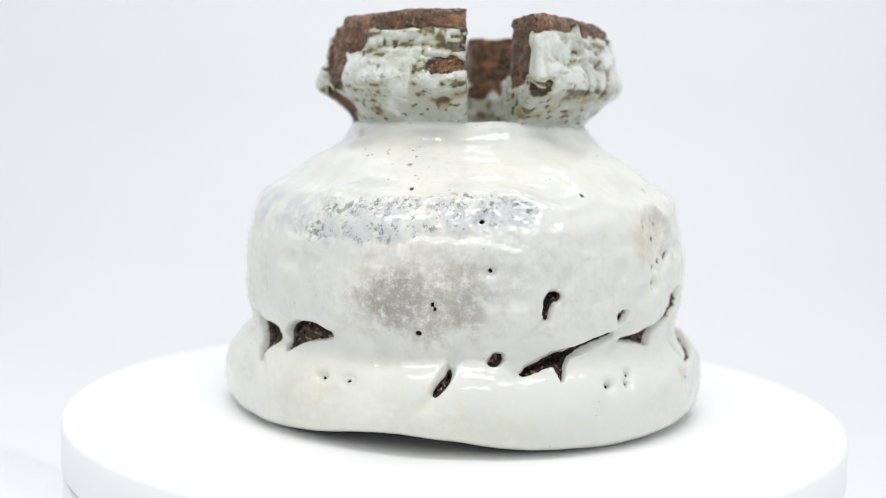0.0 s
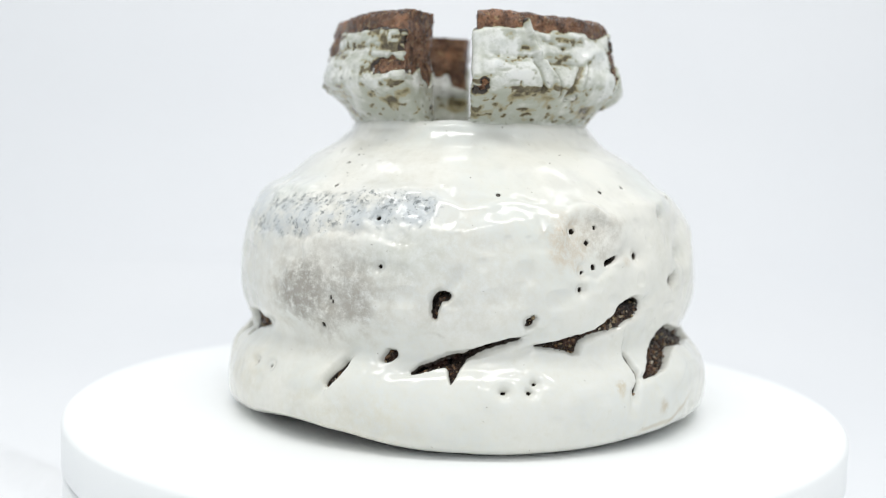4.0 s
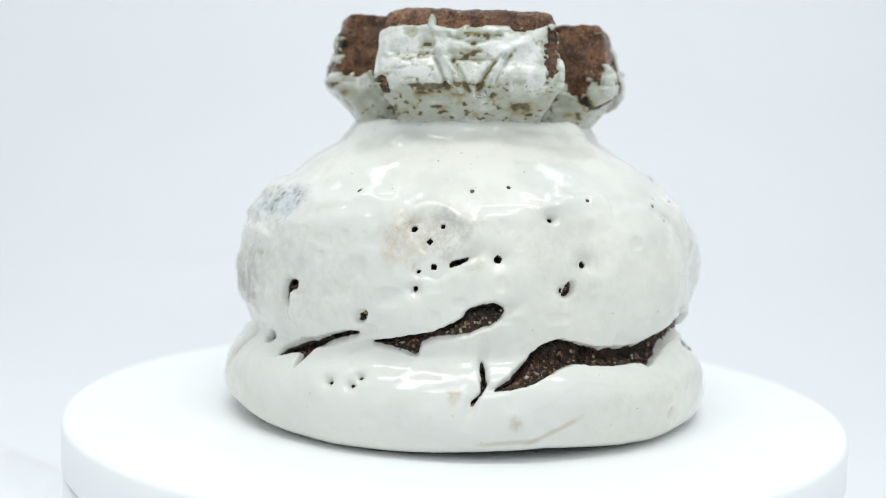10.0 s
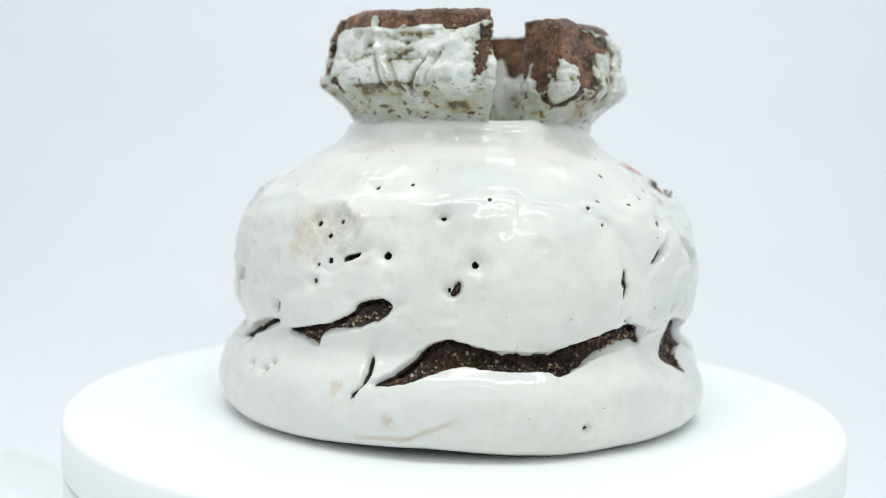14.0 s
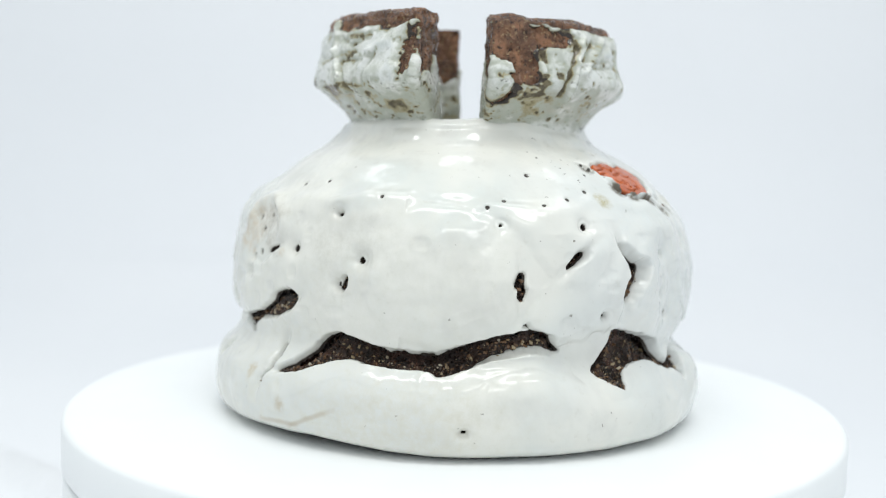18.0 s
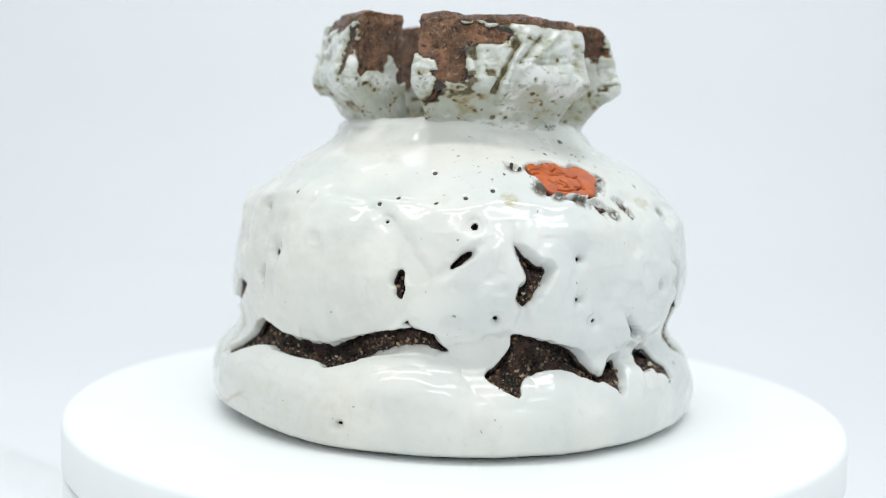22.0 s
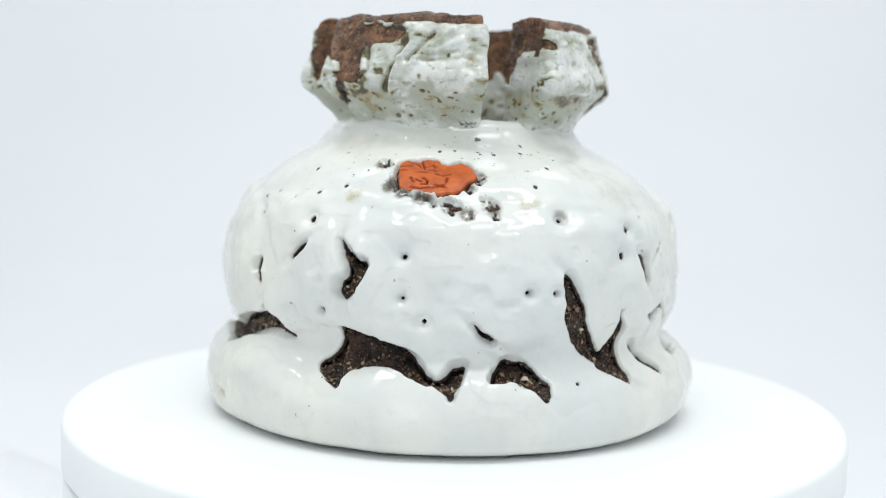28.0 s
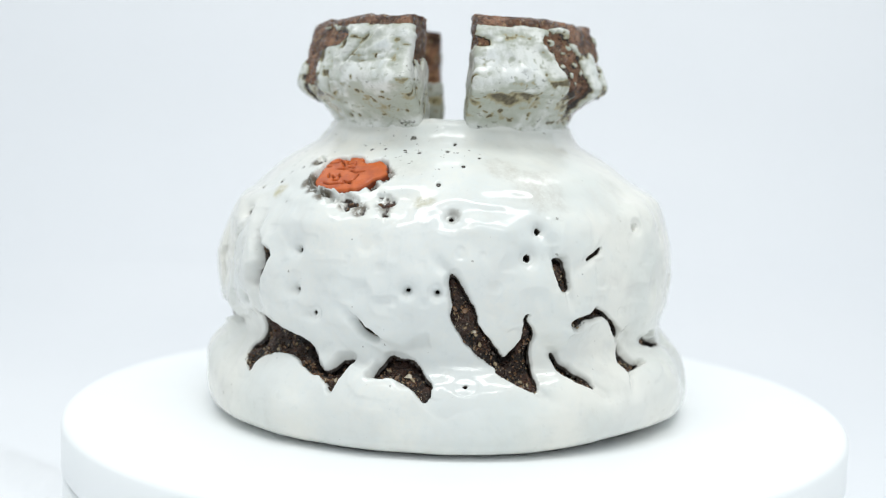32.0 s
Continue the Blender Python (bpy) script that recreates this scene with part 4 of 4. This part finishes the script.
def on_face(*spots):
    """Spots on a lug's outer face: x, z and their half sizes."""
    return [(x, 34, z, sx, 8, sz) for x, z, sx, sz in spots]


def strokes_over(q, strokes):
    """Height of ridges (or grooves) drawn over the outer face: (x0, z0, x1, z1, width, height)."""
    h = np.zeros(q.shape[:-1])
    for x0, z0, x1, z1, width, height in strokes:
        ex, ez = x1 - x0, z1 - z0
        t = np.clip(((q[..., 0] - x0) * ex + (q[..., 2] - z0) * ez) / (ex * ex + ez * ez), 0, 1)
        d = np.hypot(q[..., 0] - x0 - t * ex, q[..., 2] - z0 - t * ez) + 0.25 * bumps(q, 2.0, 2, 61)
        h = h + height * np.exp(-(np.clip(d, 0, 99) / width) ** 2) * (q[..., 1] > 28)
    return h


def lug(middle, half, tall, seed, rim, bare, glazed, thin, strokes):
    """bare: spots with no glaze; glazed: spots that are covered all the same; thin: spots where the glaze is thin and brown."""
    root_pose = Matrix.Translation((*CROWN_MIDDLE, 0)) @ Matrix.Rotation(radians(middle), 4, "Z") @ Matrix.Diagonal((1, -1, 1, 1))
    turn_to = np.array(root_pose.to_3x3()).T

    def placed(p):
        return (p.reshape(-1, 3) / 1000) @ turn_to + np.array(root_pose.translation)

    p, normal, q = lug_grid(half, 300, 90, tall, seed, 1.9)
    p = p + normal * (0.6 * strokes_over(q, strokes))[..., None]
    clay = part("lug", quads("lug", placed(p), grid_faces(p.shape[0], p.shape[1])), LUG_CLAY, vase, "red-brown clay lug of the notched crown")

    p, normal, q = lug_grid(half, 460, 150, tall, seed, 0.1)
    lines = strokes_over(q, strokes)
    ragged = 0.75 * bumps(q * np.array([0.6, 0.6, 1.1]) + seed * 31, 3.4, 2, 51) + 0.4 * bumps(q + seed * 7, 1.1, 2, 58)
    top = (tall - rim - q[..., 2]) + 0.9 * bumps(q * np.array([0.6, 0.6, 1]) + seed * 17, 3.5, 3, 52)
    inner = np.where(q[..., 2] > 84.0 + 4.5 * bumps(q + seed, 6, 2, 53), (q[..., 1] - 28.6) + 0.8 * bumps(q, 3, 2, 54), 9)
    d = np.minimum(np.minimum(spot_distance(q, bare) + ragged, top), inner)
    d = np.maximum(d, -spot_distance(q, glazed) - 0.45 * ragged)
    d = np.minimum(d, 9)
    t = np.where(d > 0, 0.95 * np.sqrt(np.clip(1 - (1 - np.clip(d / 1.3, 0, 1)) ** 2, 0, 1)), -0.2 + 0.2 * np.clip(d, -1, 0))
    t = t + np.where(d > 0.3, np.clip((d - 0.3) / 1.2, 0, 1) * (0.3 * bumps(q + seed, 4.6, 1, 57) + 0.12 * bumps(q, 1.7, 1, 59)), 0)
    # where it ran thin over level ridges the clay shows brown through it
    level = bumps(q * np.array([0.35, 0.35, 1.0]) + seed * 23, 1.25, 3, 55)
    worn = np.clip(-spot_distance(q, thin) / 1.6 + 0.6 + 0.5 * ragged, 0, 1)
    loss = worn * np.clip(0.36 + 0.9 * level, 0, 0.74)
    near_rim = np.clip(1 - d / 2.2, 0, 1) * (q[..., 1] > 28) * np.clip(0.1 + 1.3 * level, 0, 1)
    under = smoothstep(83 - q[..., 2], 0, 3) * smoothstep(q[..., 2], 71.5, 75.5)
    fleck = np.clip(bumps(q * np.array([0.75, 0.75, 1.0]) + seed * 41, 1.15, 2, 62) - 0.56 + 0.12 * under, 0, 1)
    grooves = np.clip(-strokes_over(q, [k for k in strokes if k[-1] < 0]) - 0.18, 0, 1)
    edge = np.exp(-((q[..., 2] - 82.3) / 0.8) ** 2) * (q[..., 1] > 28) * np.clip(0.1 + 1.2 * level, 0, 1)
    shown = t - 1.5 * fleck - 0.75 * edge - (0.5 + 0.25 * bumps(q * np.array([0.5, 0.5, 1.0]) + seed * 13, 2.2, 2, 63)) * under - 1.2 * loss - 0.6 * near_rim - 0.95 * grooves
    shown = np.where(d > 0.5, np.maximum(shown, 0.07), shown)
    t = np.where(d > 0, np.maximum(t - 0.4 * loss - 0.3 * fleck, 0.06), t)
    p = p + normal * (t + lines)[..., None]
    hidden = t + np.where(t < -0.15, -0.3, 0.0)
    faces = grid_faces(p.shape[0], p.shape[1])
    used = np.unique(faces[(hidden.ravel()[faces] > -0.3).any(1)])
    points, faces, _ = loose_end_free(placed(p), faces, hidden)
    part("lug_glaze", with_thickness(quads("lug_glaze", points, faces), shown.ravel()[used]), LUG_GLAZE, clay, "worn white glaze speckled with brown")
    return clay


lug(-32.5, 30.5, 99.3, 1, 4.4,
    on_face((-12.5, 93.5, 6.5, 4.5), (-16.5, 87, 3.2, 5.5), (15.5, 85.8, 3.4, 1.9)) + [(18, 25, 90, 3, 7, 8), (-17.5, 25, 82, 3, 8, 12)],
    [(-14, 22, 78, 6, 6, 10), (16, 23, 77, 6, 7, 7)],
    on_face((-1, 89, 7, 1.6), (7, 91.2, 6, 2.2), (12.5, 90, 6.5, 5.0), (1, 94.2, 15, 1.3), (12, 85.5, 6, 1.5)),
    [(-6, 93.2, 12, 93.2, 1.6, 0.35), (-9, 90.6, 16, 90.2, 0.5, -0.45), (-9, 86.5, 8, 86.5, 1.2, 0.4), (10, 87.9, 17, 87.8, 0.5, -0.5), (-10, 82.5, 17, 82.8, 1.6, 0.35)])
lug(58.4, 33.5, 98.8, 2, 3.9,
    on_face((19.2, 89.5, 1.5, 4.5), (-19.5, 82, 1.0, 1.2)) + [(18.5, 25, 89, 4, 8, 8), (-15.5, 21, 90, 4, 7, 10)],
    on_face((-8.6, 95.3, 1.3, 2.2)) + [(17, 26, 78, 6, 8, 7), (-15, 22, 76, 5, 7, 6)],
    on_face((2, 93.2, 7.5, 1.7), (1, 88, 4.8, 0.9), (-12, 92.6, 2.6, 0.8), (-9, 89.5, 1.3, 1.6), (-10.5, 82.4, 6.0, 0.8), (-13, 87.4, 5, 0.6), (-9.6, 90.4, 1.7, 4.2), (-13.5, 84.0, 4.5, 1.0), (5.5, 84, 0.9, 2.5)),
    [(-8.8, 96.5, -6.8, 89.2, 0.8, 1.1), (-6.8, 89.2, -1.2, 81.2, 0.8, 1.1), (-7.6, 87.2, -4.6, 81.2, 0.6, -1.1), (-3.4, 86.5, 0.6, 80.5, 0.5, -0.8),
     (14.2, 91.8, 7.4, 88.8, 1.0, 0.6), (7.6, 88.8, 3.9, 81.0, 0.8, 1.1), (6.2, 86.8, 2.4, 80.6, 0.65, -1.2), (9.4, 88.0, 6.6, 82.6, 0.5, -0.6), (-4.5, 92.4, 1.0, 90.7, 0.6, -0.7), (1.0, 90.7, 7.5, 92.6, 0.6, -0.6),
     (-3.2, 86.9, 5.2, 87.0, 0.5, -0.6), (-18, 88.6, -8, 88.2, 0.6, -0.45), (-17, 85.4, -7, 85.2, 1.6, 0.4), (8, 84.0, 18, 84.3, 1.8, 0.45), (-13, 72.4, 9, 72.2, 0.9, 0.6)])
lug(149.9, 32.0, 97.6, 3, 2.2,
    on_face((-15.5, 92, 6.8, 5.5), (-12.6, 86, 3.4, 5.0), (-5.5, 93.0, 6.5, 2.4), (-17, 79.2, 2.8, 2.0), (-15, 83.3, 3.8, 1.3)) + [(-18, 24, 88, 5, 8, 9), (18, 22, 93, 3, 6, 4)],
    on_face((-18.2, 80.5, 2.6, 4.2), (-17.6, 84.6, 1.0, 1.6), (-4.6, 88.6, 3.6, 2.0)) + [(17, 25, 80, 5, 8, 7)],
    on_face((-3.2, 84.5, 2.4, 2.6), (1.2, 91, 1.6, 2.6), (8, 90.5, 3.2, 1.6), (-14, 86.3, 3, 0.8), (-8.2, 87.0, 1.9, 4.6), (-9.5, 82.6, 2.0, 2.0), (9.5, 87.6, 5.5, 0.9), (17.5, 89, 1.0, 3.6), (-1, 93.8, 4, 1.4)),
    [(5.0, 93.4, 1.2, 86.5, 0.8, 1.1), (1.2, 86.5, -1.4, 78.6, 0.8, 1.1), (2.6, 90.6, -2.8, 80.6, 0.65, -1.2), (12.6, 93.2, 3.6, 84.6, 0.8, 1.1), (8.6, 92.6, 3.0, 86.5, 0.6, -0.9),
     (15.5, 91.2, 8, 87.6, 0.7, 0.45), (4.5, 86.4, 17, 86.7, 0.5, -0.6), (4.5, 83.6, 15, 84.0, 2.2, 0.3), (-8.4, 93, -7.0, 84.5, 0.8, -0.9), (-17, 90, -11, 88.6, 0.5, -0.5), (-16, 87.4, -10, 86.4, 0.5, -0.5), (-6, 72.2, 12, 72.0, 0.9, 0.5)])
lug(239, 33.0, 97.6, 4, 2.1,
    on_face((1.2, 91.8, 4.6, 2.4), (3.6, 88.6, 4.4, 3.6), (6.2, 85.5, 3.8, 5.0), (9.5, 82, 3.4, 4.4), (-18.8, 91.0, 1.1, 0.6), (13, 94, 6, 3.2)) + [(17.5, 26, 78, 4, 7, 8), (17, 26, 90, 4, 8, 8), (-18, 23, 95, 4, 7, 5)],
    on_face((-1.0, 92.0, 1.7, 1.0), (3.2, 89.8, 0.9, 0.5), (5.6, 91.2, 1.0, 0.5), (2.6, 86.6, 0.8, 0.6), (4.6, 84.6, 0.7, 0.9), (7.2, 87.2, 0.8, 0.6), (8.2, 91.8, 0.9, 0.6), (6.2, 83.0, 0.6, 0.7), (9.4, 85.6, 0.7, 0.6), (14.5, 86.8, 3.4, 4.0)) + [(-16, 25, 80.5, 7, 9, 10), (2, 21, 81, 3.2, 4, 11)],
    on_face((-12.5, 92.2, 4, 0.8), (-3.0, 90.6, 1.6, 2.0), (0, 82.6, 2.5, 0.8), (-6, 83.2, 2.0, 0.6), (11, 90, 2.4, 2.6)) + [(-20.3, 31.5, 82, 0.7, 1.3, 9), (-19.5, 30, 76.5, 1.6, 2.5, 2.2)],
    [(-14.5, 91.5, -10.5, 85.0, 1.1, 0.55), (-10.5, 85.0, -6, 83.2, 1.0, 0.4), (-4.5, 91, 2.5, 82.5, 1.2, 0.75), (3.5, 85.5, 6.0, 81.0, 1.0, 0.8), (-15, 82.8, -2, 82.4, 2.2, 0.25), (-12, 80.3, 0, 79.6, 0.6, -0.5)])


# ---- what moves: the platter and the vase on it turn together ----
def motions():
    turns = [(0, 0.0), (3, 18.23), (6, 36.84), (9, 55.39), (12, 73.73), (15, 92.2), (18, 110.83), (21, 129.31), (24, 147.53), (27, 166.16), (30, 185.04), (32, 197.48)]
    for thing in (vase, platter):
        walk(thing, [(t, pose(0, 0, 0, 0, 0, -a)) for t, a in turns])


motions()
